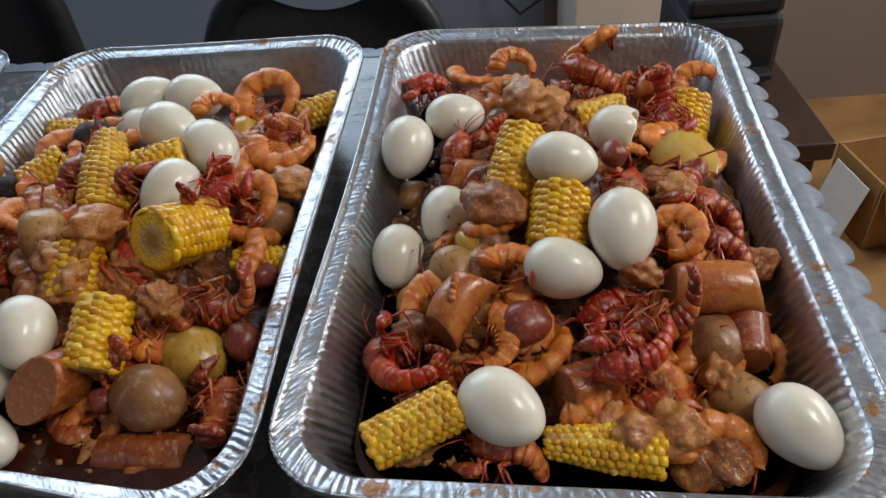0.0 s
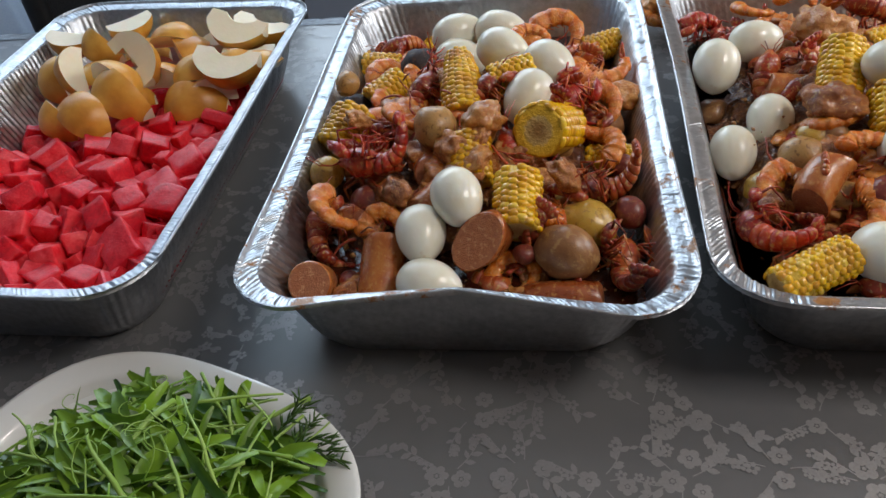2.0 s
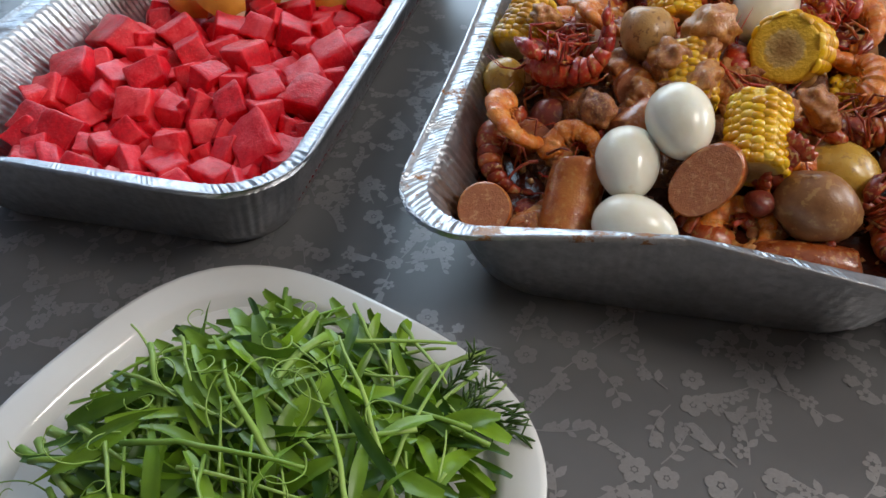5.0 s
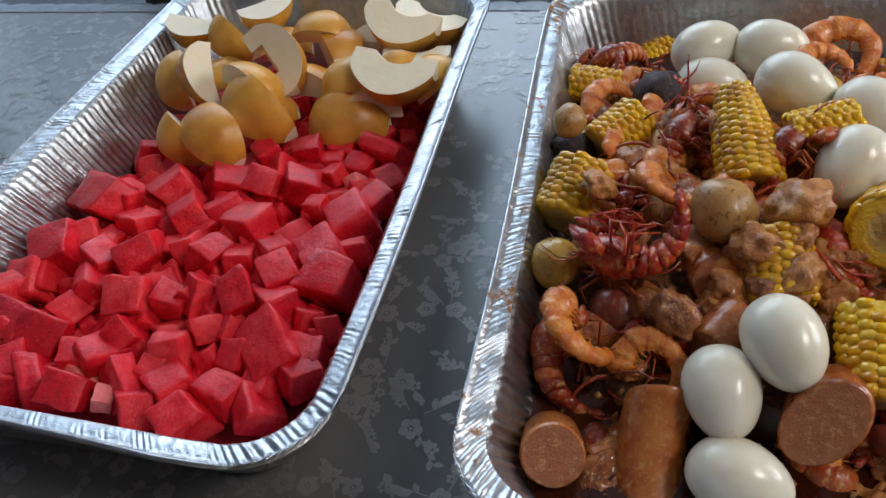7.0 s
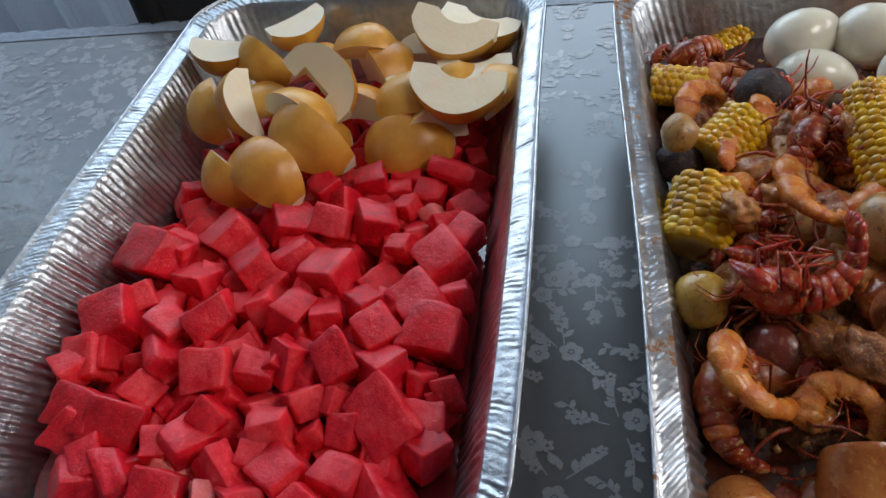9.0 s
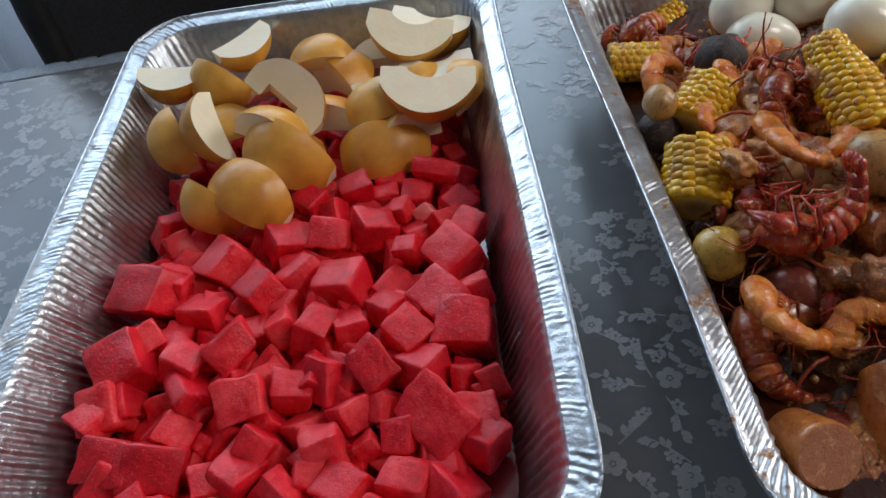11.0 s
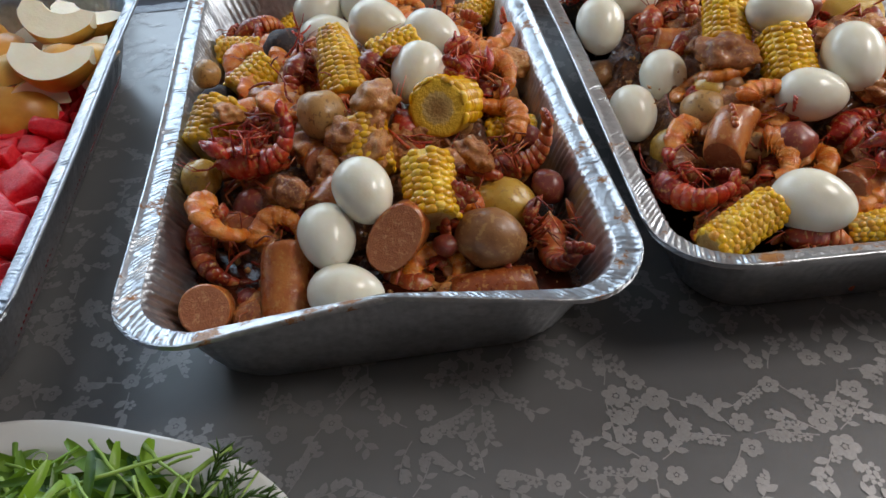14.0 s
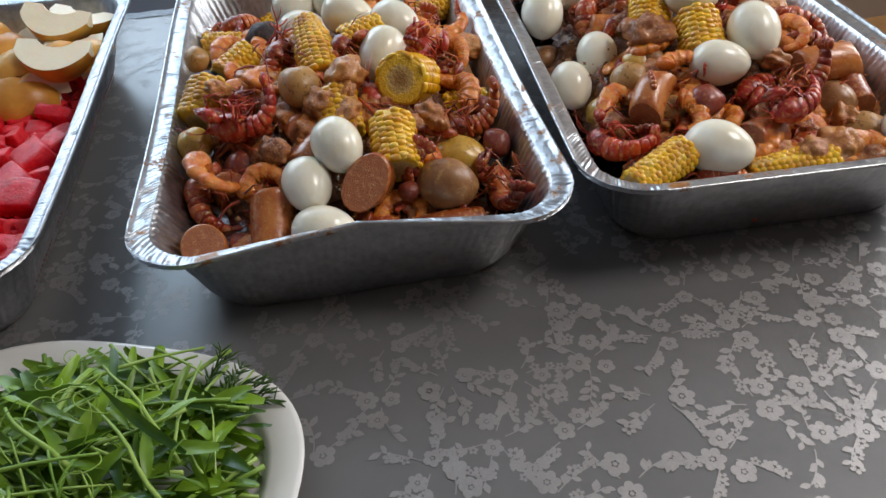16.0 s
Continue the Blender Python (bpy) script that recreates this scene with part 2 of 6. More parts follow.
SHRIMP = shrimp_material()
SHELL = food("red_shell", [(0.18, 0.008, 0.005), (0.40, 0.020, 0.008), (0.52, 0.07, 0.016)], 70, 0.25, sss=0.03, specks=(0.56, 0.28, 0.08), coat=0.2, bump=0.7, rnd=0.3, unit=0.085)
SHELL_DARK = food("dark_red_shell", [(0.14, 0.010, 0.005), (0.34, 0.036, 0.008), (0.52, 0.14, 0.024)], 70, 0.3, sss=0.03, specks=GARLIC, rnd=0.3, unit=0.085)
STEW = food("boil_sauce_and_bits", [(0.035, 0.009, 0.003), (0.12, 0.033, 0.006), (0.30, 0.105, 0.022)], 90, 0.32, specks=(0.34, 0.15, 0.04), bump=0.8, coat=0.30, bdist=0.004, spec=0.4)
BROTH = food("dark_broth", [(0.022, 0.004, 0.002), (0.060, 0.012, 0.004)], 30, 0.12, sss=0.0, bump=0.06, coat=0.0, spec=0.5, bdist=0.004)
BITS = food("minced_garlic_bits", [(0.26, 0.11, 0.025), (0.52, 0.30, 0.10)], 160, 0.35, rnd=0.3)
CLUMP = food("garlic_coated_meat", [(0.20, 0.048, 0.007), (0.40, 0.125, 0.020), (0.60, 0.27, 0.065)], 70, 0.35, specks=(0.58, 0.32, 0.09), bump=0.5, bdist=0.004, unit=0.025, rnd=0.3, coat=0.35, spec=0.5)
LEMON = food("lemon_peel", [(0.55, 0.30, 0.015), (0.66, 0.42, 0.03)], 60, 0.3, bump=0.5)
def melon_material():
    """Wet, grainy red flesh that lets light through, with pale flecks and each chunk a little different."""
    m = Mat("watermelon_flesh")
    n = m.math("ADD", m.math("MULTIPLY", m.noise(2.2, 5, 0.65), 0.75), m.math("MULTIPLY", m.noise(14, 3), 0.25))
    n = m.math("ADD", n, m.math("MULTIPLY", m.math("SUBTRACT", m.random(), 0.5), 0.22))
    col = m.ramp(n, (0.30, (0.48, 0.003, 0.012)), (0.50, (0.76, 0.009, 0.025)), (0.72, (0.92, 0.075, 0.085)))
    fleck = m.ramp(m.noise(16, 4, 0.7), (0.58, (0, 0, 0)), (0.66, (1, 1, 1)))
    m.set(base=m.mix(m.math("MULTIPLY", fleck, 0.35), col, (0.93, 0.20, 0.19)))
    m.set(sss=0.30, sssr=(1.0, 0.10, 0.10), ssss=0.008, spec=0.36, coat=0.05, coatr=0.15)
    m.set(rough=m.math("ADD", 0.18, m.math("MULTIPLY", m.noise(9, 3), 0.32)))
    m.bump(m.math("ADD", m.noise(5, 5, 0.65), m.math("MULTIPLY", m.noise(24, 3), 0.25)), 0.55, 0.0024)
    return m.m


MELON = melon_material()
MELON_PALE = food("pale_watermelon_flesh", [(0.88, 0.12, 0.12), (0.92, 0.30, 0.28)], 120, 0.4, sss=0.12, bump=0.6, coat=0.1, unit=0.028, spec=0.3)
JUICE = food("watermelon_juice", [(0.20, 0.010, 0.014), (0.30, 0.02, 0.025)], 10, 0.1, bump=0.05, coat=0.8)
def pear_skin_material():
    m = Mat("pear_skin")
    n = m.math("ADD", m.math("MULTIPLY", m.noise(1.3, 4), 0.8), m.math("MULTIPLY", m.random(), 0.25))
    col = m.ramp(n, (0.35, (0.76, 0.41, 0.075)), (0.55, (0.64, 0.285, 0.035)), (0.75, (0.46, 0.170, 0.018)))
    dot = m.ramp(m.voronoi(26), (0.09, (1, 1, 1)), (0.15, (0, 0, 0)))
    spot = m.math("MULTIPLY", m.ramp(m.voronoi(7), (0.05, (1, 1, 1)), (0.08, (0, 0, 0))), m.math("GREATER_THAN", m.noise(2), 0.55))
    col = m.mix(m.math("MULTIPLY", dot, 0.35), col, (0.80, 0.55, 0.22))
    m.set(base=m.mix(m.math("MULTIPLY", spot, 0.8), col, (0.10, 0.04, 0.012)), spec=0.5, sss=0.08, ssss=0.004)
    m.set(rough=m.math("ADD", 0.26, m.math("MULTIPLY", m.noise(6, 3), 0.2)))
    m.bump(m.math("ADD", m.noise(3, 3), m.math("MULTIPLY", m.noise(60, 3), 0.12)), 0.25, 0.002)
    return m.m


PEARSKIN = pear_skin_material()
PEARFLESH = food("pear_flesh", [(0.82, 0.69, 0.47), (0.88, 0.78, 0.59)], 30, 0.5, sss=0.25, bump=0.30, coat=0.12, rnd=0.3, unit=0.04)


def leaf_material(name, a, b):
    # two greens mixed by noise and by leaf
    m = Mat(name)
    col = m.ramp(m.math("ADD", m.math("MULTIPLY", m.noise(35, 4), 0.5), m.math("MULTIPLY", m.random(), 0.55)), (0.25, a), (0.75, b))
    m.set(base=col, rough=0.36, spec=0.5, sss=0.0)
    m.bump(m.noise(260, 3), 0.25, 0.0006)
    tr = m.node("BsdfTranslucent")
    m.link(m.mix(0.5, col, (0.30, 0.45, 0.04)), tr.inputs[0])
    mixs = m.node("MixShader")
    mixs.inputs[0].default_value = 0.22
    m.link(m.b.outputs[0], mixs.inputs[1]), m.link(tr.outputs[0], mixs.inputs[2])
    m.link(mixs.outputs[0], m.t.nodes["Material Output"].inputs[0])
    return m.m


LEAF = leaf_material("pea_shoot_leaf", (0.018, 0.066, 0.004), (0.23, 0.40, 0.024))
SPRIG = leaf_material("feathery_sprig", (0.012, 0.040, 0.004), (0.05, 0.11, 0.015))
STEM = leaf_material("pea_shoot_stem", (0.17, 0.34, 0.03), (0.42, 0.58, 0.14))

# ---- building helpers ----


def mesh(name, verts, faces, smooth=True):
    me = bpy.data.meshes.new(name)
    me.from_pydata([tuple(map(float, v)) for v in verts], [], faces)
    if smooth:
        me.shade_smooth()
    return me


def from_bm(name, bm, smooth=True):
    me = bpy.data.meshes.new(name)
    bm.to_mesh(me)
    bm.free()
    if smooth:
        me.shade_smooth()
    return me


def part(name, me, material, parent=None, label=""):
    """Links a mesh as one object, under a thing or a part."""
    if material and not me.materials:
        me.materials.append(material)
    ob = new(name, me)
    ob.parent = parent
    return tagged(ob, label)


def thing(name, label, category, group="", m=None, kind=""):
    ob = tagged(new(name), label, category, group, kind)
    ob.empty_display_size = 0.02
    if m is not None:
        ob.matrix_basis = m
    return ob


def loft(loops, closed=True, cap=(False, False)):
    """Vertices and faces of a skin over loops of equally many points."""
    n, verts, faces = len(loops[0]), [p for loop in loops for p in loop], []
    for a in range(len(loops) - 1):
        for b in range(n if closed else n - 1):
            c = (b + 1) % n
            faces.append((a * n + b, a * n + c, (a + 1) * n + c, (a + 1) * n + b))
    if cap[0]:
        faces.append(tuple(range(n - 1, -1, -1)))
    if cap[1]:
        faces.append(tuple(range((len(loops) - 1) * n, len(loops) * n)))
    return verts, faces


def box(sx, sy, sz, bevel=0.004, base=True):
    bm = bmesh.new()
    bmesh.ops.create_cube(bm, size=1)
    bmesh.ops.scale(bm, vec=(sx, sy, sz), verts=bm.verts)
    if base:
        bmesh.ops.translate(bm, vec=(0, 0, sz / 2), verts=bm.verts)
    if bevel:
        bmesh.ops.bevel(bm, geom=bm.edges[:], offset=bevel, segments=2, affect="EDGES", profile=0.5)
    return bm


def boxed(name, material, size, place, parent=None, bevel=0.004, label="", rz=0.0):
    ob = part(name, from_bm(name, box(*size, bevel), False), material, parent, label)
    ob.matrix_basis = pose(*place, 0, 0, rz)
    return ob


def tube(points, radii, sides=8, cap=True):
    """A tapered tube through points."""
    pts = [Vector(p) for p in points]
    loops, side = [], None
    for i, p in enumerate(pts):
        d = (pts[min(i + 1, len(pts) - 1)] - pts[max(i - 1, 0)]).normalized()
        if side is None:
            side = d.orthogonal().normalized()
        side = (side - d * side.dot(d)).normalized()
        up = d.cross(side)
        r = radii[i] if isinstance(radii, (list, tuple)) else radii
        loops.append([p + r * (math.cos(2 * math.pi * k / sides) * side + math.sin(2 * math.pi * k / sides) * up) for k in range(sides)])
    return loft(loops, True, (cap, cap))


def joined(*pieces):
    verts, faces = [], []
    for v, f in pieces:
        k = len(verts)
        verts += list(v)
        faces += [tuple(i + k for i in face) for face in f]
    return verts, faces


def along(a, b, roll=0.0):
    """The pose midway from a to b whose x axis points from a to b and whose z axis is as upright as it can be, turned by roll about x."""
    a, b = Vector(a), Vector(b)
    x = (b - a).normalized()
    y = Vector((0, 0, 1)).cross(x)
    y = y.normalized() if y.length > 1e-3 else Vector((0, 1, 0))
    z = x.cross(y)
    m = Matrix((x, y, z)).transposed().to_4x4()
    return Matrix.Translation((a + b) / 2) @ m @ pose(0, 0, 0, roll, 0, 0)


def sized(m, s):
    return m @ Matrix.Diagonal((s, s, s, 1) if isinstance(s, (int, float)) else (*s, 1))


# ---- the room ----
WY = 2.03


def slab(name, material, size, place, label, category):
    ob = boxed(name, material, size, place, None, 0.0)
    return tagged(ob, label, category, "", "structure")


slab("floor", OAK, (4.8, 4.6, 0.1), (0, -0.15, -0.1), "warm brown wooden floor of the room", "floor")
slab("ceiling", CEIL, (4.8, 4.6, 0.1), (0, -0.15, 2.5), "plain white ceiling", "ceiling")
slab("wall_west", WALL, (0.12, 4.4, 2.5), (-2.36, -0.15, 0), "plain grey wall", "wall")
slab("wall_east_low", BEIGE, (0.12, 4.4, 1.0), (2.36, -0.15, 0), "plain beige wall", "wall")
slab("wall_east_high", BEIGE, (0.12, 4.4, 0.35), (2.36, -0.15, 2.15), "plain beige wall", "wall")
slab("wall_east_near", BEIGE, (0.12, 2.8, 1.15), (2.36, -0.95, 1.0), "plain beige wall", "wall")
slab("wall_east_far", BEIGE, (0.12, 0.2, 1.15), (2.36, 1.95, 1.0), "plain beige wall", "wall")
slab("wall_south", BEIGE, (4.8, 0.12, 2.5), (0, -2.41, 0), "plain beige wall behind the camera", "wall")
# the far wall, with a window over the grey part
slab("wall_north_low", WALL, (2.85, 0.12, 1.05), (-0.995, WY + 0.06, 0), "grey wall under the window", "wall")
slab("wall_north_high", WALL, (2.85, 0.12, 0.30), (-0.995, WY + 0.06, 2.2), "grey wall over the window", "wall")
slab("wall_north_left", WALL, (0.45, 0.12, 1.15), (-2.195, WY + 0.06, 1.05), "grey wall beside the window", "wall")
slab("wall_north_right", WALL, (0.23, 0.12, 1.15), (0.315, WY + 0.06, 1.05), "grey wall beside the window", "wall")
slab("wall_north_beige", BEIGE, (1.93, 0.12, 2.5), (1.395, WY + 0.06, 0), "plain beige wall", "wall")
win = tagged(thing("window_1", "white window frame over the grey wall", "window"), kind="structure")
for nm, size, place in (("frame_top", (2.17, 0.06, 0.05), (-0.885, WY + 0.06, 2.15)), ("frame_bottom", (2.17, 0.06, 0.05), (-0.885, WY + 0.06, 1.05)),
                        ("frame_side", (0.05, 0.06, 1.05), (-1.945, WY + 0.06, 1.10)), ("frame_side", (0.05, 0.06, 1.05), (0.175, WY + 0.06, 1.10)),
                        ("mullion", (0.04, 0.05, 1.05), (-0.885, WY + 0.06, 1.10))):
    boxed(nm, PORCELAIN, size, place, win)

win2 = tagged(thing("window_2", "white window frame in the beige wall", "window"), kind="structure")
for nm, size, place in (("frame_top", (0.06, 1.4, 0.05), (2.36, 1.15, 2.10)), ("frame_bottom", (0.06, 1.4, 0.05), (2.36, 1.15, 1.0)),
                        ("frame_side", (0.06, 0.05, 1.05), (2.36, 0.475, 1.05)), ("frame_side", (0.06, 0.05, 1.05), (2.36, 1.825, 1.05))):
    boxed(nm, PORCELAIN, size, place, win2)

# ---- the table ----
ROT = -3.9
table = thing("dining_table", "long table under a grey printed vinyl cloth", "table", m=pose(-0.394, 0.5225, 0, 0, 0, ROT))
boxed("tabletop", DARKWOOD, (1.70, 1.00, 0.03), (0, 0, TABLE - 0.036), table)
for sx in (-0.78, 0.78):
    for sy in (-0.43, 0.43):
        boxed("leg", DARKWOOD, (0.05, 0.05, TABLE - 0.036), (sx, sy, 0), table)


def cloth():
    """One sheet over the tabletop that hangs down on all sides, rounded over the edge and falling in soft folds."""
    hx, hy, nx, ny = 0.868, 0.515, 87, 52
    drop = [(0.0, 0.0), (0.003, -0.001), (0.006, -0.005), (0.008, -0.014), (0.011, -0.05), (0.014, -0.10), (0.017, -0.17)]
    xs = [(-hx - o, z) for o, z in reversed(drop)] + [(-hx + 2 * hx * i / nx, 0.0) for i in range(1, nx)] + [(hx + o, z) for o, z in drop]
    ys = [(-hy - o, z) for o, z in reversed(drop)] + [(-hy + 2 * hy * i / ny, 0.0) for i in range(1, ny)] + [(hy + o, z) for o, z in drop]
    rows = []
    for y, zy in ys:
        row = []
        for x, zx in xs:
            fold = -min(zx, zy) * 0.10
            ox = fold * math.sin(y * 46) if zx < 0 else 0.0
            oy = fold * math.sin(x * 41) if zy < 0 else 0.0
            row.append((x + (ox if x > 0 else -ox), y + (oy if y > 0 else -oy), min(zx, zy)))
        rows.append(row)
    return mesh("tablecloth", *loft(rows, False))


cl = part("tablecloth", cloth(), CLOTH)
cl.matrix_basis = pose(-0.394, 0.5225, TABLE, 0, 0, ROT)
tagged(cl, "grey glossy vinyl tablecloth with a printed flower pattern", "tablecloth")


def petal(cx, cy, way, length, width, point=0.0):
    """An oval petal or, with point, a pointed leaf, lying flat: its base at (cx, cy)."""
    c, q, ring = math.cos(way), math.sin(way), []
    for k in range(12):
        a = 2 * math.pi * k / 12
        u, w = 0.5 - 0.5 * math.cos(a), math.sin(a) * (1 - point * abs(math.cos(a)) ** 2)
        x, y = u * length, w * width / 2
        ring.append((cx + c * x - q * y, cy + q * x + c * y, 0.0))
    return ring, [tuple(range(11, -1, -1))]


def spray(rnd, cx, cy, turn):
    """One printed spray: a few roses, small five-petalled blossoms, and leaves along bent stalks."""
    out, taken = [], []
    for _ in range(rnd.choice((1, 2, 2, 3))):
        for _ in range(20):
            a, d = rnd.uniform(0, 6.28), rnd.uniform(0.0, 0.024)
            x, y, r = cx + d * math.cos(a), cy + d * math.sin(a), rnd.uniform(0.0085, 0.0125)
            if all((x - p) ** 2 + (y - q) ** 2 > (r + t) ** 2 for p, q, t in taken):
                taken.append((x, y, r))
                n, o = rnd.choice((5, 5, 6)), rnd.uniform(0, 6.28)
                for k in range(n):
                    w = o + 6.283 * k / n
                    out.append(petal(x + 0.22 * r * math.cos(w), y + 0.22 * r * math.sin(w), w, 0.78 * r, r * 4.3 / n))
                out.append(petal(x - 0.16 * r, y, 0.0, 0.32 * r, 0.32 * r))
                break
    for branch in range(rnd.choice((3, 4, 5))):
        w, bend = turn + branch * 1.45 + rnd.uniform(-0.5, 0.5), rnd.uniform(-0.5, 0.5)
        x, y = cx + 0.010 * math.cos(w), cy + 0.010 * math.sin(w)
        pts = []
        for k in range(9):
            pts.append((x, y, w))
            x, y, w = x + 0.0045 * math.cos(w), y + 0.0045 * math.sin(w), w + 0.16 * bend
        edge = [(p - 0.00055 * math.sin(v), q + 0.00055 * math.cos(v), 0) for p, q, v in pts], [(p + 0.00055 * math.sin(v), q - 0.00055 * math.cos(v), 0) for p, q, v in pts]
        out.append(loft(edge[::-1], False))
        for k in range(2, 9):
            p, q, v = pts[k]
            if any((p - e) ** 2 + (q - g) ** 2 < (t * 0.9) ** 2 for e, g, t in taken):
                continue
            if rnd.random() < 0.30:
                r, o = rnd.uniform(0.0040, 0.0062), rnd.uniform(0, 6.28)
                x1, y1 = p + r * 0.8 * math.cos(v + 1.4), q + r * 0.8 * math.sin(v + 1.4)
                out += [petal(x1 + 0.24 * r * math.cos(o + 1.2566 * j), y1 + 0.24 * r * math.sin(o + 1.2566 * j), o + 1.2566 * j, r * 0.82, r * 0.72) for j in range(5)]
            else:
                size = rnd.uniform(0.0075, 0.0130)
                out.append(petal(p, q, v + rnd.choice((-1, 1)) * rnd.uniform(0.5, 1.0), size, size * rnd.uniform(0.48, 0.6), 0.75))
    return out


def printed_flowers():
    rnd, pieces = random.Random(21), []
    for i in range(31):
        for j in range(19):
            x, y = -0.82 + 0.054 * (i + 0.5 * (j % 2)) + rnd.uniform(-0.013, 0.013), -0.475 + 0.0525 * j + rnd.uniform(-0.013, 0.013)
            if abs(x) < 0.80 and rnd.random() < 0.94:
                pieces += [([(x + 0.76 * p, y + 0.76 * q, r) for p, q, r in v], f) for v, f in spray(rnd, 0.0, 0.0, rnd.uniform(0, 6.28))]
    # each piece a hair above the last, so that none lies in another's plane
    pieces = [([(x, y, 0.0000004 * (k % 997)) for x, y, z in v], f) for k, (v, f) in enumerate(pieces)]
    return mesh("flower_print", *joined(*pieces), False)


pf = part("flower_print", printed_flowers(), PRINT, cl, "silvery grey print of roses, blossoms and leaves")
pf.matrix_basis = pose(0, 0, 0.0002)
tagged(pf, kind="stuff")


def scallops(length, step=0.0365, depth=0.022, back=0.012):
    """A thin border strip whose outer edge is a row of small lobes."""
    k = int(length / step)
    inner, outer = [], []
    per = 10
    for i in range(k * per + 1):
        u = i / per
        a = (u % 1.0)
        lobe = math.sqrt(max(0.0, 1 - (2 * a - 1) ** 2))
        x = u * step - length / 2
        inner.append((x, -back, 0.0))
        outer.append((x, depth * (0.35 + 0.65 * lobe), -0.001 - 0.004 * lobe))
    mid = [(a[0], 0.003, 0.0010) for a in inner]
    low = [(p[0], p[1] - 0.001, p[2] - 0.0015) for p in outer]
    return loft([inner, mid, outer, low], False)


for name, length, place in (("lace_border", 1.03, pose(0.868, 0, 0.0012, 0, 0, -90)), ("lace_border", 1.73, pose(0, 0.515, 0.0008, 0, 0, 0))):
    lb = part(name, mesh(name, *scallops(length, back=0.075 if length < 1.5 else 0.012)), LACE, cl, "pale scalloped lace-like border")
    lb.matrix_basis = place


# ---- foil trays ----
def rounded(hx, hy, r, z, count):
    """A rounded rectangle: places, outward ways and how far each lies into a corner."""
    sx, sy, q = hx - r, hy - r, math.pi * r / 2
    total = 4 * (sx + sy) + 4 * q
    out = []
    for i in range(count):
        s = total * i / count
        for cx, cy, a0, run, dx, dy in ((sx, -sy, 0, 2 * sy, 0, 1), (sx, sy, 0, None, 0, 0), (sx, sy, 90, 2 * sx, -1, 0), (-sx, sy, 90, None, 0, 0),
                                        (-sx, sy, 180, 2 * sy, 0, -1), (-sx, -sy, 180, None, 0, 0), (-sx, -sy, 270, 2 * sx, 1, 0), (sx, -sy, 270, None, 0, 0)):
            step = q if run is None else run
            if s <= step:
                if run is None:
                    a = radians(a0 + 90 * s / q)
                    out.append((cx + r * math.cos(a), cy + r * math.sin(a), z, math.cos(a), math.sin(a), 1.0))
                else:
                    a = radians(a0)
                    out.append((cx + r * math.cos(a) + dx * s, cy + r * math.sin(a) + dy * s, z, math.cos(a), math.sin(a), 0.0))
                break
            s -= step
        else:
            out.append((sx + r, -sy, z, 1.0, 0.0, 0.0))
    return out


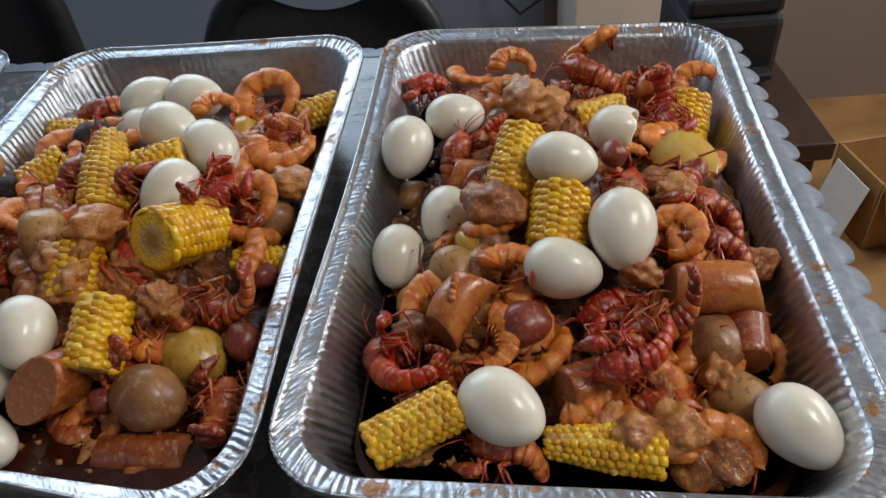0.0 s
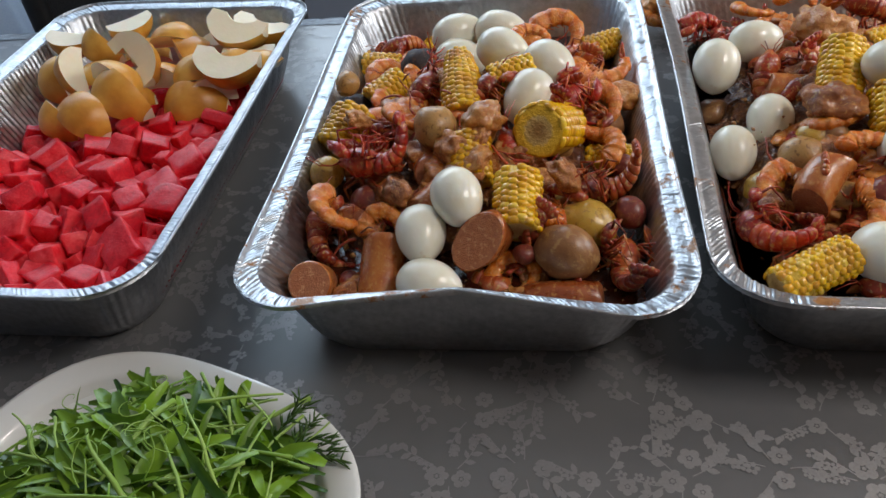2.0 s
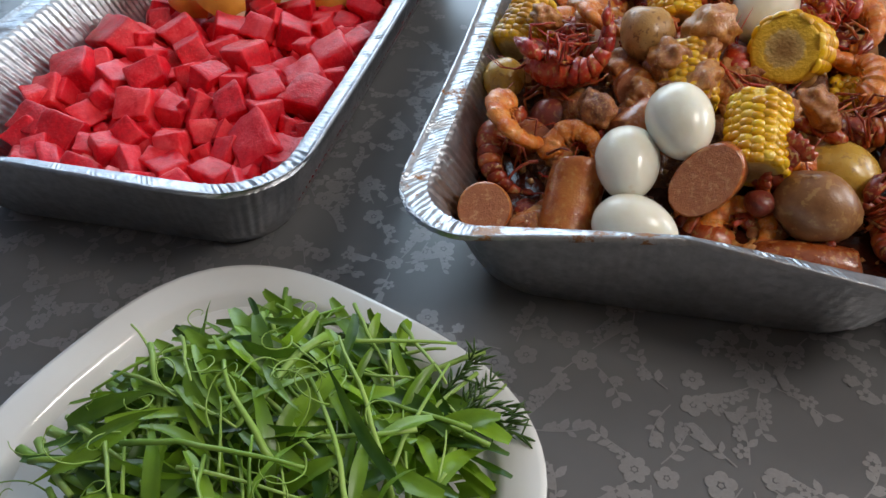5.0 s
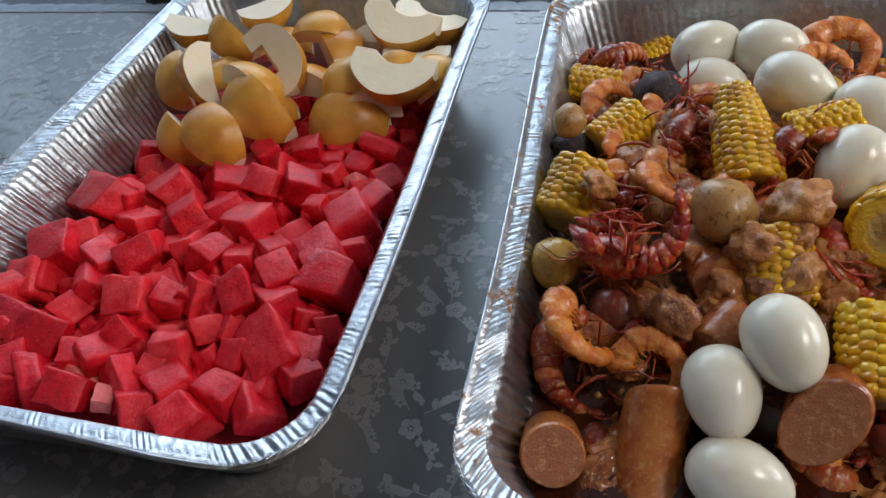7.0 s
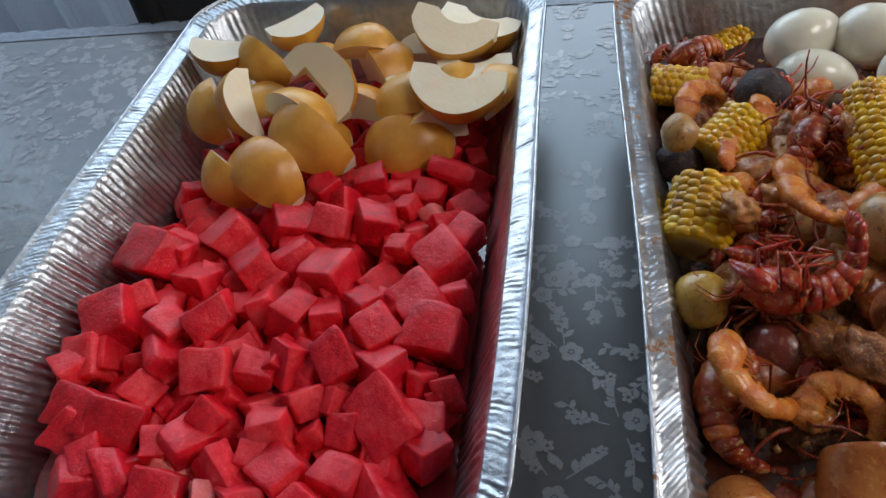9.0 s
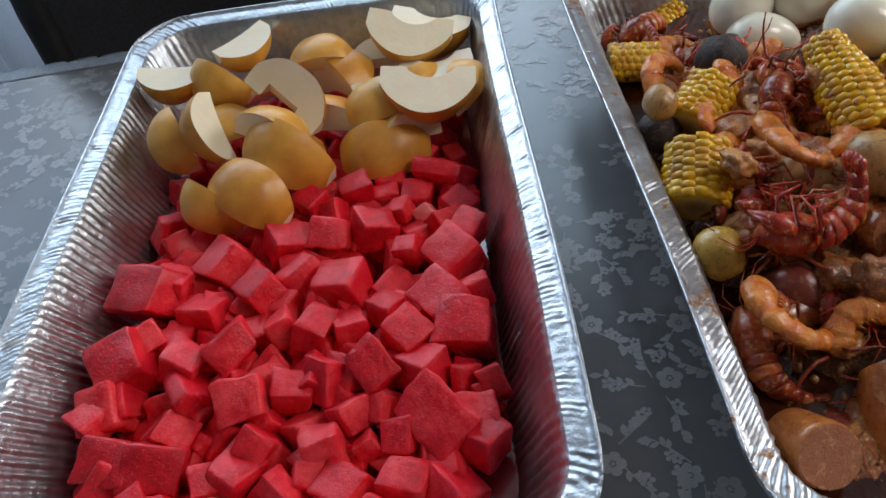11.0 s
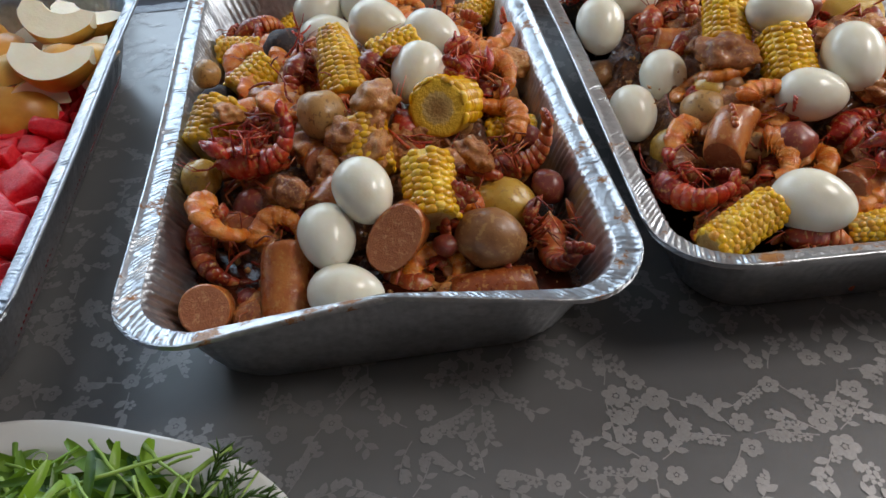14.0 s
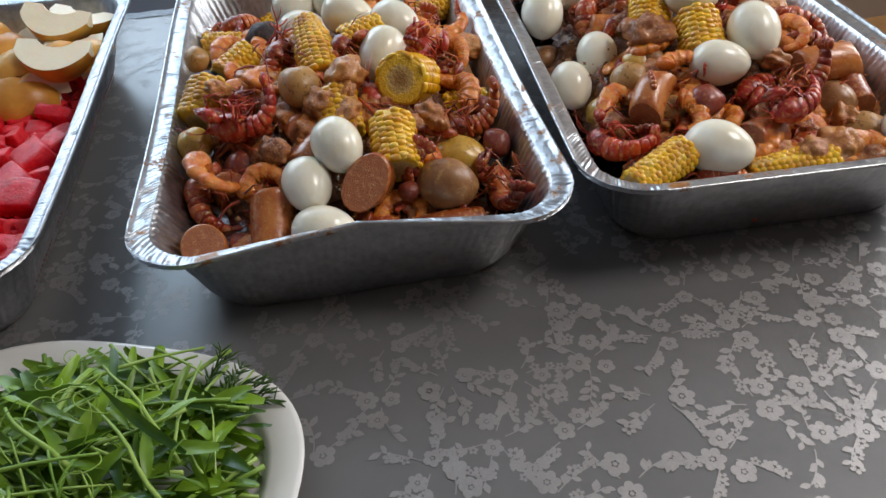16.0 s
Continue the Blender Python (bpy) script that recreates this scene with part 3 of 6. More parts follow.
def foil_tray(name, label, where, soiled, seed, dent, hx=0.1655, hy=0.2675):
    """A full-size foil pan: embossed base, fluted walls, a crimped flat rim with a rolled edge. dent: how the near rim is bent in."""
    rnd, n = random.Random(seed), 1800
    tray = thing(name, label, "foil tray", "foil trays on the table", where)
    off = [rnd.uniform(0, 6.28) for _ in range(8)]

    def ring(inset, z, r, flute=0.0, crimp=0.0):
        out = []
        for i, (x, y, zz, nx, ny, c) in enumerate(rounded(hx - inset, hy - inset, r, z, n)):
            p = noise.noise(Vector((x * 60, y * 60, seed)))
            w = flute * (math.sin(i * 2 * math.pi * 210 / n) * (0.6 + 0.8 * p) * (0.12 + 0.88 * abs(nx)) + (0.9 * noise.noise(Vector((x * 130, y * 130, z * 24))) * (0.4 + c) + 1.1 * noise.noise(Vector((x * 48, y * 48, z * 60)))) * (0.3 + 0.7 * abs(nx)))
            k = noise.noise(Vector((x * 230, y * 230, seed + 5))) * (0.35 + 1.1 * c) + 0.45 * math.sin(i * 2 * math.pi * 300 / n + 5 * p) * (0.15 + 0.95 * c)
            crease = max(0.0, noise.noise(Vector((x * 75, y * 75, seed + 9))) - 0.12) * math.sin(i * 2 * math.pi * 420 / n)
            zd = crimp * (k + 1.3 * crease)
            x, y = x + nx * w, y + ny * w
            # slow waves of a soft, handled rim
            up = z / 0.083
            x += up * nx * 0.0022 * math.sin(y * 11 + off[0])
            y += up * ny * 0.0022 * math.sin(x * 14 + off[1])
            zd += up * 0.0015 * math.sin(x * 12 + off[2]) * math.sin(y * 7 + off[3])
            if y < 0 and dent:
                g = max(0.0, 1 - abs(x - dent[1]) / 0.115) * max(0.0, (-y - hy + 0.06) / 0.06)
                y += up ** 3 * dent[0] * g
                zd += up ** 3 * dent[2] * g
            out.append((x, y, zz + zd))
        return out

    wall = [ring(0.1625 - 0.06, 0.0018, 0.03), ring(0.0475, 0.0012, 0.036), ring(0.0425, 0.0004, 0.04), ring(0.0395, 0.004, 0.043, 0.0006)]
    for k in range(1, 8):
        f = k / 8
        wall.append(ring(0.0395 - 0.0235 * f, 0.004 + 0.071 * f, 0.035 + 0.007 * f, 0.0013 * (0.5 + 0.5 * math.sin(math.pi * f))))
    wall += [ring(0.0155, 0.0762, 0.041, 0.0007), ring(0.0142, 0.0785, 0.042, 0.0003, 0.0003), ring(0.0128, 0.0800, 0.043, 0, 0.0005)]
    v, f = loft(wall)
    v.append((0, 0, 0.0018))
    f += [(len(v) - 1, (i + 1) % n, i) for i in range(n)]
    part("pan", mesh("pan", v, f), FOIL, tray)
    rim = [ring(0.0128, 0.0800, 0.043, 0, 0.0005), ring(0.0090, 0.0815, 0.045, 0, 0.0010), ring(0.0042, 0.0822, 0.047, 0, 0.0012), ring(0.0008, 0.0828, 0.049, 0, 0.0008),
           ring(0.0, 0.0845, 0.049, 0, 0.0004), ring(-0.0012, 0.0852, 0.050, 0, 0.0003), ring(-0.0022, 0.0842, 0.06, 0, 0.0003), ring(-0.0020, 0.0822, 0.06, 0, 0.0003), ring(-0.0006, 0.0808, 0.050, 0, 0.0003)]
    v, f = loft(rim)
    part("rim", mesh("rim", v, f), FOIL_SAUCY if soiled else FOIL, tray, "crimped rim with a rolled edge")
    return tray


AT_A, AT_B, AT_C = pose(-0.4680, 0.6600, TABLE, 0, 0, -5.0), pose(-0.0832, 0.6190, TABLE, 0, 0, -4.1), pose(0.2605, 0.5960, TABLE, 0, 0, -5.8)
foil_tray("foil_tray", "shiny aluminium foil tray of watermelon and pear pieces", AT_A, False, 11, (0.010, -0.03, 0.0), 0.1640, 0.2695)
foil_tray("foil_tray", "shiny aluminium foil tray heaped with seafood boil", AT_B, True, 23, (0.016, 0.0, 0.003), 0.1615)
foil_tray("foil_tray", "shiny aluminium foil tray full of seafood boil", AT_C, True, 37, (0.003, 0.02, -0.002))

# ---- food: makers ----
def egg_mesh(seed, torn=False):
    rnd = random.Random(seed)
    loops = []
    for i in range(1, 24):
        u = math.pi * i / 24
        x = -math.cos(u)
        r = math.sin(u) * (0.79 - 0.09 * x)
        loops.append([(x, r * math.cos(2 * math.pi * k / 32), r * math.sin(2 * math.pi * k / 32)) for k in range(32)])
    v, f = loft(loops)
    v += [(-1, 0, 0), (1, 0, 0)]
    f += [(len(v) - 2, k, (k + 1) % 32)[::-1] for k in range(32)] + [(len(v) - 1, 22 * 32 + k, 22 * 32 + (k + 1) % 32) for k in range(32)]
    out = []
    for p in v:
        q = Vector(p)
        d = 0.022 * noise.noise(q * 1.3 + Vector((seed, 0, 0))) + 0.006 * noise.noise(q * 5 + Vector((0, seed, 0)))
        q = q * (1 + d)
        if torn:
            cut = 0.42 + 0.22 * noise.noise(Vector((q.y * 2.2, q.z * 2.2, seed)))
            if q.x > cut:
                q = Vector((cut - 0.12 * min(1.0, (q.x - cut) * 2) + 0.10 * noise.noise(q * 5), q.y, q.z))
        out.append(q)
    return mesh("boiled_egg", out, f)


EGG_MESHES = [egg_mesh(k) for k in range(4)]
TORN_EGG = egg_mesh(9, True)


def eggs(rows, label, group, seed, torn=()):
    rnd = random.Random(seed)
    for i, (ax, ay, az, bx, by, bz, r) in enumerate(rows):
        m = along((ax, ay, az), (bx, by, bz), rnd.uniform(0, 360))
        ob = part("boiled_egg", TORN_EGG if i in torn else EGG_MESHES[i % 4], EGG)
        half = r * 1.30
        ob.matrix_basis = sized(m, (half, r / 0.79, r / 0.79))
        tagged(ob, "peeled white boiled egg with a torn end" if i in torn else label, "egg", group)


def kernel_mesh(seed):
    """One plump kernel: x along the cob, y across, z outward; about one unit each way."""
    rows = []
    for fx, fr in ((-1, -0.7), (-0.86, 0.25), (-0.5, 0.80), (0, 1.0), (0.5, 0.84), (0.86, 0.30), (1, -0.7)):
        row = []
        for sw, drop in ((-1, 1.3), (-0.82, 0.50), (-0.42, 0.12), (0, 0.0), (0.42, 0.12), (0.82, 0.50), (1, 1.3)):
            row.append((fx * (1 - 0.10 * abs(sw)) + 0.05 * math.sin(seed + sw * 3), sw * (1 - 0.08 * abs(fx)), max(fr - drop, -0.7) + 0.06 * math.sin(seed * 2 + fx * 2)))
        rows.append(row)
    return mesh("kernel", *loft(rows, False))


KERNELS, SAUCY_KERNELS = ([kernel_mesh(k) for k in range(4)] for _ in range(2))


def corn(rows, group, seed, clean=()):
    """Cut cobs: a core with rows of bulging kernels, pith at the cut ends."""
    rnd = random.Random(seed)
    for i, (ax, ay, az, bx, by, bz, r) in enumerate(rows):
        a, b = Vector((ax, ay, az)), Vector((bx, by, bz))
        r = min(max(r, 0.0165), 0.0250)
        length = min(max((b - a).length, 0.040), 0.080)
        taper = 0.45 if length > 0.065 else 0.0
        m = along(a, b, rnd.uniform(0, 360))
        rowsn, step = 16, 0.0052
        per = int(length / step)
        cob = thing("corn_cob", "clean yellow cut piece of corn on the cob" if i in clean else "cut piece of yellow corn smeared with brown sauce", "corn", group, m)
        turn = m.to_3x3()
        for q in range(rowsn):
            for k in range(per):
                u = (k + 0.5) / per
                rr = r * (1 - taper * max(0.0, 0.62 - u) ** 1.3 * 1.6)
                ang = 2 * math.pi * (q + 0.08 * math.sin(u * 5 + q)) / rowsn
                out = turn @ Vector((0, math.cos(ang), math.sin(ang)))
                if rnd.random() < 0.012 or out.z < -0.45:
                    continue
                x = (u - 0.5) * length + rnd.uniform(-0.0004, 0.0004) + (0.0011 if q % 2 else -0.0011)
                ob = part("kernel", (KERNELS if i in clean else SAUCY_KERNELS)[rnd.randrange(4)], KERNEL if i in clean else KERNEL_SAUCY, cob)
                hgt = rnd.uniform(0.0019, 0.0026)
                base = pose(0, 0, 0, math.degrees(ang) - 90, 0, 0) @ pose(x, 0, rr - 0.0025 + rnd.uniform(-0.0004, 0.0004), rnd.uniform(-8, 8), rnd.uniform(-8, 8), rnd.uniform(-8, 8))
                ob.matrix_basis = sized(base, (step * 0.62, math.pi * rr / rowsn * rnd.uniform(1.02, 1.14), hgt))
        loops = []
        for u, f in ((0.004, 0.10), (0.0, 0.30), (0.002, 0.60), (0.0, 0.80), (0.012, 0.88), (0.5, 0.885), (0.988, 0.88), (1.0, 0.80), (0.998, 0.60), (1.0, 0.30), (0.996, 0.10)):
            rr = r * f * (1 - taper * max(0.0, 0.62 - u) ** 1.3 * 1.6)
            x = (u - 0.5) * length * 1.0
            loops.append([(x, rr * math.cos(2 * math.pi * k / 24) * (1 + 0.05 * math.sin(5 * k)), rr * math.sin(2 * math.pi * k / 24)) for k in range(24)])
        part("cob_core", mesh("cob_core", *loft(loops, True, (True, True))), PITH, cob, "pale pith core")


def blob(seed, sub=3, lump=0.12, freq=1.5, squash=(1, 1, 1)):
    bm = bmesh.new()
    bmesh.ops.create_icosphere(bm, subdivisions=sub, radius=1)
    for v in bm.verts:
        d = lump * noise.noise(v.co * freq + Vector((seed * 3.7, 0, 0))) + lump * 0.3 * noise.noise(v.co * freq * 3 + Vector((0, seed, 0)))
        v.co = Vector([c * s for c, s in zip(v.co * (1 + d), squash)])
    return from_bm("blob", bm)


POTATO_MESHES = [blob(k, 3, 0.14, 1.3, (1.12, 0.98, 0.92)) for k in range(5)]
KINDS = {"t": (POT_TAN, "small tan boiled potato coated with sauce"), "y": (POT_YELLOW, "small yellow boiled potato"), "r": (POT_RED, "small dark red boiled potato"),
         "b": (POT_BROWN, "small brown boiled potato"), "k": (POT_BLACK, "small purple-black boiled potato")}


def potatoes(rows, kinds, group, seed):
    rnd = random.Random(seed)
    for i, (x, y, z, r) in enumerate(rows):
        mat, label = KINDS[kinds[i]]
        me = POTATO_MESHES[i % 5].copy()
        me.materials.append(mat)
        ob = part("potato", me, None)
        ob.matrix_basis = sized(pose(x, y, z, rnd.uniform(-30, 30), rnd.uniform(-30, 30), rnd.uniform(0, 360)), r)
        tagged(ob, label, "potato", group)


def sausage(a, b, r, label, group, slant=0.0, bend=0.0, long=0.0, spin=0.0, oval=1.0):
    """A cut piece of smoked sausage: taut skin, two cut faces; slant: how far the cuts lean."""
    a, b = Vector(a), Vector(b)
    length = max((b - a).length, long)
    ob = thing("sausage_piece", label, "sausage", group, along(a, b, spin))
    n, loops = 28, []
    for u in [0.0, 0.03, 0.09] + [0.09 + 0.82 * k / 10 for k in range(1, 10)] + [0.91, 0.97, 1.0]:
        edge = min(u, 1 - u)
        rr = r * (0.93 if edge == 0 else 0.985 if edge < 0.05 else 1.0)
        ring = []
        for k in range(n):
            t = 2 * math.pi * k / n
            w = 1 + 0.03 * noise.noise(Vector((u * 3, math.cos(t), math.sin(t) + r * 900)))
            y, z = rr * w * math.cos(t), rr * w * math.sin(t) * oval
            x = (u - 0.5) * length + slant * z * (1 - 2 * u) * (1 if u < 0.5 else 1)
            z += bend * (1 - (2 * u - 1) ** 2) * length
            ring.append((x, y, z))
        loops.append(ring)
    part("skin", mesh("skin", *loft(loops)), SKIN, ob)
    for ring, way in ((loops[0], -1), (loops[-1], 1)):
        c = sum((Vector(p) for p in ring), Vector()) / n
        inner = [c + (Vector(p) - c) * 0.55 + Vector((way * 0.0006, 0, 0)) for p in ring]
        v, f = loft([ring, inner])
        v.append(c + Vector((way * 0.0008, 0, 0)))
        f += [(n + k, n + (k + 1) % n, 2 * n) for k in range(n)]
        if way < 0:
            f = [q[::-1] for q in f]
        part("cut_face", mesh("cut_face", v, f), MEAT, ob, "pinkish brown cut meat")
    return ob


def shrimp_parts(seed, sweep):
    """A curled, peeled-to-the-tail shrimp: six overlapping body rings, head end, tail fan, little legs."""
    seg = []
    rings = 56
    path = []
    for i in range(rings + 1):
        u = i / rings
        a = radians(90 + sweep / 2 - sweep * u)
        rad = 0.40 - 0.05 * u
        path.append((Vector((rad * math.cos(a), 0, rad * math.sin(a))), u))
    path = [(p + Vector((0.03 * math.sin(u * 7 + seed), 0.05 * math.sin(u * 4 + seed * 2), 0)), u) for p, u in path]
    loops = []
    for i, (p, u) in enumerate(path):
        d = (path[min(i + 1, rings)][0] - path[max(i - 1, 0)][0]).normalized()
        out = Vector((0, 1, 0)).cross(d)
        s = (u * 7.0) % 1.0
        r = (0.196 * (1 - 0.58 * u ** 1.3)) * (0.82 + 0.22 * (1 - s) ** 0.8) * (1 + 0.16 * noise.noise(Vector((u * 7, seed, 0)))) * (1 if u > 0.06 else 0.55 + 7.5 * u)
        loops.append([p + r * (0.74 * math.cos(2 * math.pi * k / 18) * Vector((0, 1, 0)) + 1.08 * math.sin(2 * math.pi * k / 18) * out) for k in range(18)])
    body = mesh("body", *loft(loops, True, (True, True)))
    end, way = path[-1][0], (path[-1][0] - path[-2][0]).normalized()
    fans = []
    for k, sp in enumerate((-0.5, -0.2, 0.2, 0.5)):
        dirn = (way + Vector((0, sp, 0)) + Vector((0, 0, 0.1 * abs(sp)))).normalized()
        w = Vector((0, 1, 0)) * 0.055
        v = [end - w * 0.5, end + w * 0.5]
        for t, s in ((0.12, 1.0), (0.22, 0.9), (0.28, 0.3)):
            c = end + dirn * t
            v += [c - w * s, c + w * s]
        th = dirn.cross(w).normalized() * 0.012
        top = [q + th for q in v]
        low = [q - th for q in v]
        f = []
        for q in range(3):
            f += [(2 * q, 2 * q + 1, 2 * q + 3, 2 * q + 2), (8 + 2 * q, 8 + 2 * q + 2, 8 + 2 * q + 3, 8 + 2 * q + 1),
                  (2 * q, 2 * q + 2, 8 + 2 * q + 2, 8 + 2 * q), (2 * q + 1, 8 + 2 * q + 1, 8 + 2 * q + 3, 2 * q + 3)]
        f += [(6, 7, 15, 14), (0, 8, 9, 1)]
        fans.append((top + low, f))
    legs = []
    for k in range(6):
        p, u = path[6 + 5 * k]
        for side in (-1, 1):
            inw = -p.normalized()
            q = p + inw * (0.16 * (1 - 0.5 * u))
            legs.append(tube([q + Vector((0, 0.05 * side, 0)), q + inw * 0.02 + Vector((0.03, 0.08 * side, 0)), q + inw * 0.04 + Vector((0.08, 0.06 * side, -0.01))], [0.016, 0.010, 0.003], 5))
    return body, mesh("tail_fan", *joined(*fans)), mesh("belly_fringe", *joined(*legs))


SHRIMPS = [shrimp_parts(1, 235), shrimp_parts(2, 190), shrimp_parts(3, 150), shrimp_parts(4, 265)]


def shrimps(rows, group, seed, rolls=None):
    rnd = random.Random(seed)
    for i, (ax, ay, az, bx, by, bz, r) in enumerate(rows):
        a, b = Vector((ax, ay, az)), Vector((bx, by, bz))
        size = min(max((b - a).length * 1.2, 0.042), 0.064)
        roll = (rolls or {}).get(i, rnd.choice((-70, 70, 60, -55, 110)))
        ob = thing("shrimp", "orange cooked shrimp curled in the sauce", "shrimp", group, sized(along(a, b, roll), (size, size, size)))
        sb, sf, sl = rnd.choice(SHRIMPS)
        part("body", sb, SHRIMP, ob), part("tail_fan", sf, SHELL, ob, "red tail fan"), part("belly_fringe", sl, SHRIMP, ob)


def craw_parts(curl):
    """Meshes of a boiled crawfish about one unit long, head towards -x."""
    loops = []
    for i in range(19):
        u = i / 18
        x = -0.52 + 0.50 * u
        r = 0.150 * math.sin(math.pi * min(1, 0.04 + 0.80 * u)) ** 0.6 + 0.012
        groove = 0.93 if abs(u - 0.62) < 0.03 else 1.0
        ring = []
        for k in range(28):
            t = 2 * math.pi * k / 28
            bump = 1 + 0.05 * noise.noise(Vector((x * 9, math.cos(t) * 3, math.sin(t) * 3)))
            ring.append((x - (0.05 if i < 3 and 5 <= k <= 9 else 0), r * groove * bump * 0.95 * math.cos(t), r * groove * bump * (1.08 if math.sin(t) > 0 else 0.8) * math.sin(t)))
        loops.append(ring)
    made = [("carapace", mesh("carapace", *loft(loops, True, (True, True))))]
    for s in range(6):
        a0 = curl * s
        r = 0.135 * (1 - 0.075 * s)
        seg = []
        for du, dr in ((0.0, 0.90), (0.12, 1.02), (0.35, 1.06), (0.8, 1.0), (1.05, 0.84)):
            a = a0 + 1.06 * curl * du
            cx, cz = -0.04 + 0.097 / curl * math.sin(a), -0.097 / curl * (1 - math.cos(a))
            up = Vector((math.sin(a), 0, math.cos(a)))
            seg.append([Vector((cx, 0, cz)) + r * dr * (math.cos(2 * math.pi * k / 20) * Vector((0, 1, 0)) + 0.85 * math.sin(2 * math.pi * k / 20) * up) for k in range(20)])
        made.append(("tail_segment", mesh("tail_segment", *loft(seg, True, (True, True)))))
    fan = []
    for sp in (-0.7, -0.35, 0, 0.35, 0.7):
        end = 5.8 * curl
        base = Vector((-0.04 + 0.097 / curl * math.sin(end), 0.05 * sp, -0.097 / curl * (1 - math.cos(end))))
        d = Vector((math.cos(end), sp, -math.sin(end))).normalized()
        fan.append(tube([base, base + d * 0.06, base + d * 0.13, base + d * 0.17], [0.02, 0.045, 0.05, 0.012], 8))
    made.append(("tail_fan", mesh("tail_fan", *joined(*fan))))
    for side in (-1, 1):
        arm = tube([(-0.32, 0.12 * side, -0.06), (-0.40, 0.22 * side, -0.05), (-0.34, 0.26 * side, -0.06)], [0.028, 0.032, 0.036], 8)
        palm = tube([(-0.34, 0.25 * side, -0.06), (-0.42, 0.25 * side, -0.08), (-0.52, 0.22 * side, -0.10), (-0.62, 0.16 * side, -0.12), (-0.70, 0.12 * side, -0.14)], [0.03, 0.062, 0.07, 0.038, 0.008], 10)
        thumb = tube([(-0.50, 0.26 * side, -0.09), (-0.60, 0.23 * side, -0.10), (-0.69, 0.16 * side, -0.13)], [0.034, 0.03, 0.006], 8)
        made.append(("claw", mesh("claw", *joined(arm, palm, thumb))))
    rnd = random.Random(5)
    for side in (-1, 1):
        for k in range(6):
            x = -0.42 + 0.075 * k
            bx = x + rnd.uniform(-0.10, 0.12)
            made.append(("leg", mesh("leg", *tube([(x, 0.09 * side, -0.08), (bx, rnd.uniform(0.17, 0.24) * side, rnd.uniform(-0.16, 0.04)), (bx + rnd.uniform(-0.1, 0.1), rnd.uniform(0.12, 0.24) * side, rnd.uniform(-0.27, -0.16)), (bx + rnd.uniform(-0.16, 0.22), rnd.uniform(0.0, 0.16) * side, rnd.uniform(-0.33, -0.24))], [0.024, 0.020, 0.016, 0.006], 6))))
    for side in (-1, 1):
        for sp in (0.05, 0.10):
            made.append(("antenna", mesh("antenna", *tube([(-0.50, 0.02 * side, 0.03), (-0.60, sp * side, 0.10), (-0.72, 2.0 * sp * side, 0.11), (-0.90, 2.4 * sp * side, 0.05)], [0.008, 0.006, 0.005, 0.003], 5))))
    return made


CRAW = {}
for mat in (SHELL, SHELL_DARK):
    CRAW[mat.name] = [craw_parts(curl) for curl in (0.36, 0.25, 0.31)]


def crawfish(mat, m, size, group, label, build):
    ob = thing("crawfish", label, "crawfish", group, sized(m, (size * 0.80, size * 1.05, size * 1.05)))
    for nm, me in CRAW[mat.name][build]:
        part(nm, me, mat, ob)
    return ob


def crawfishes(rows, group, seed, bright=(), rolls=None):
    rnd = random.Random(seed)
    for i, (ax, ay, az, bx, by, bz, r) in enumerate(rows):
        a, b = Vector((ax, ay, az)), Vector((bx, by, bz))
        size = min(max((b - a).length * 1.35, 0.070), 0.098)
        roll = (rolls or {}).get(i, rnd.choice((20, -25, 50, -60, 100, 160)))
        mat = SHELL if i in bright else SHELL_DARK
        crawfish(mat, along(a, b, roll) @ pose(0.14 * size, 0, 0), size, group, "bright red boiled crawfish among the food" if i in bright else "dark red boiled crawfish coated with minced garlic", i % 3)


def heap(table, y):
    return float(np.interp(y, [a for a, b in table], [b for a, b in table]))


def mound(where, table, w):
    """The heap's height at a place: highest along the middle of the tray, lower towards its long walls."""
    x = (where.inverted() @ Vector((w.x, w.y, 0))).x
    return heap(table, w.y) - (0.014 if table is TOP_C and x > 0 else 0.030) * min(1.0, abs(x) / 0.125) ** 2.2


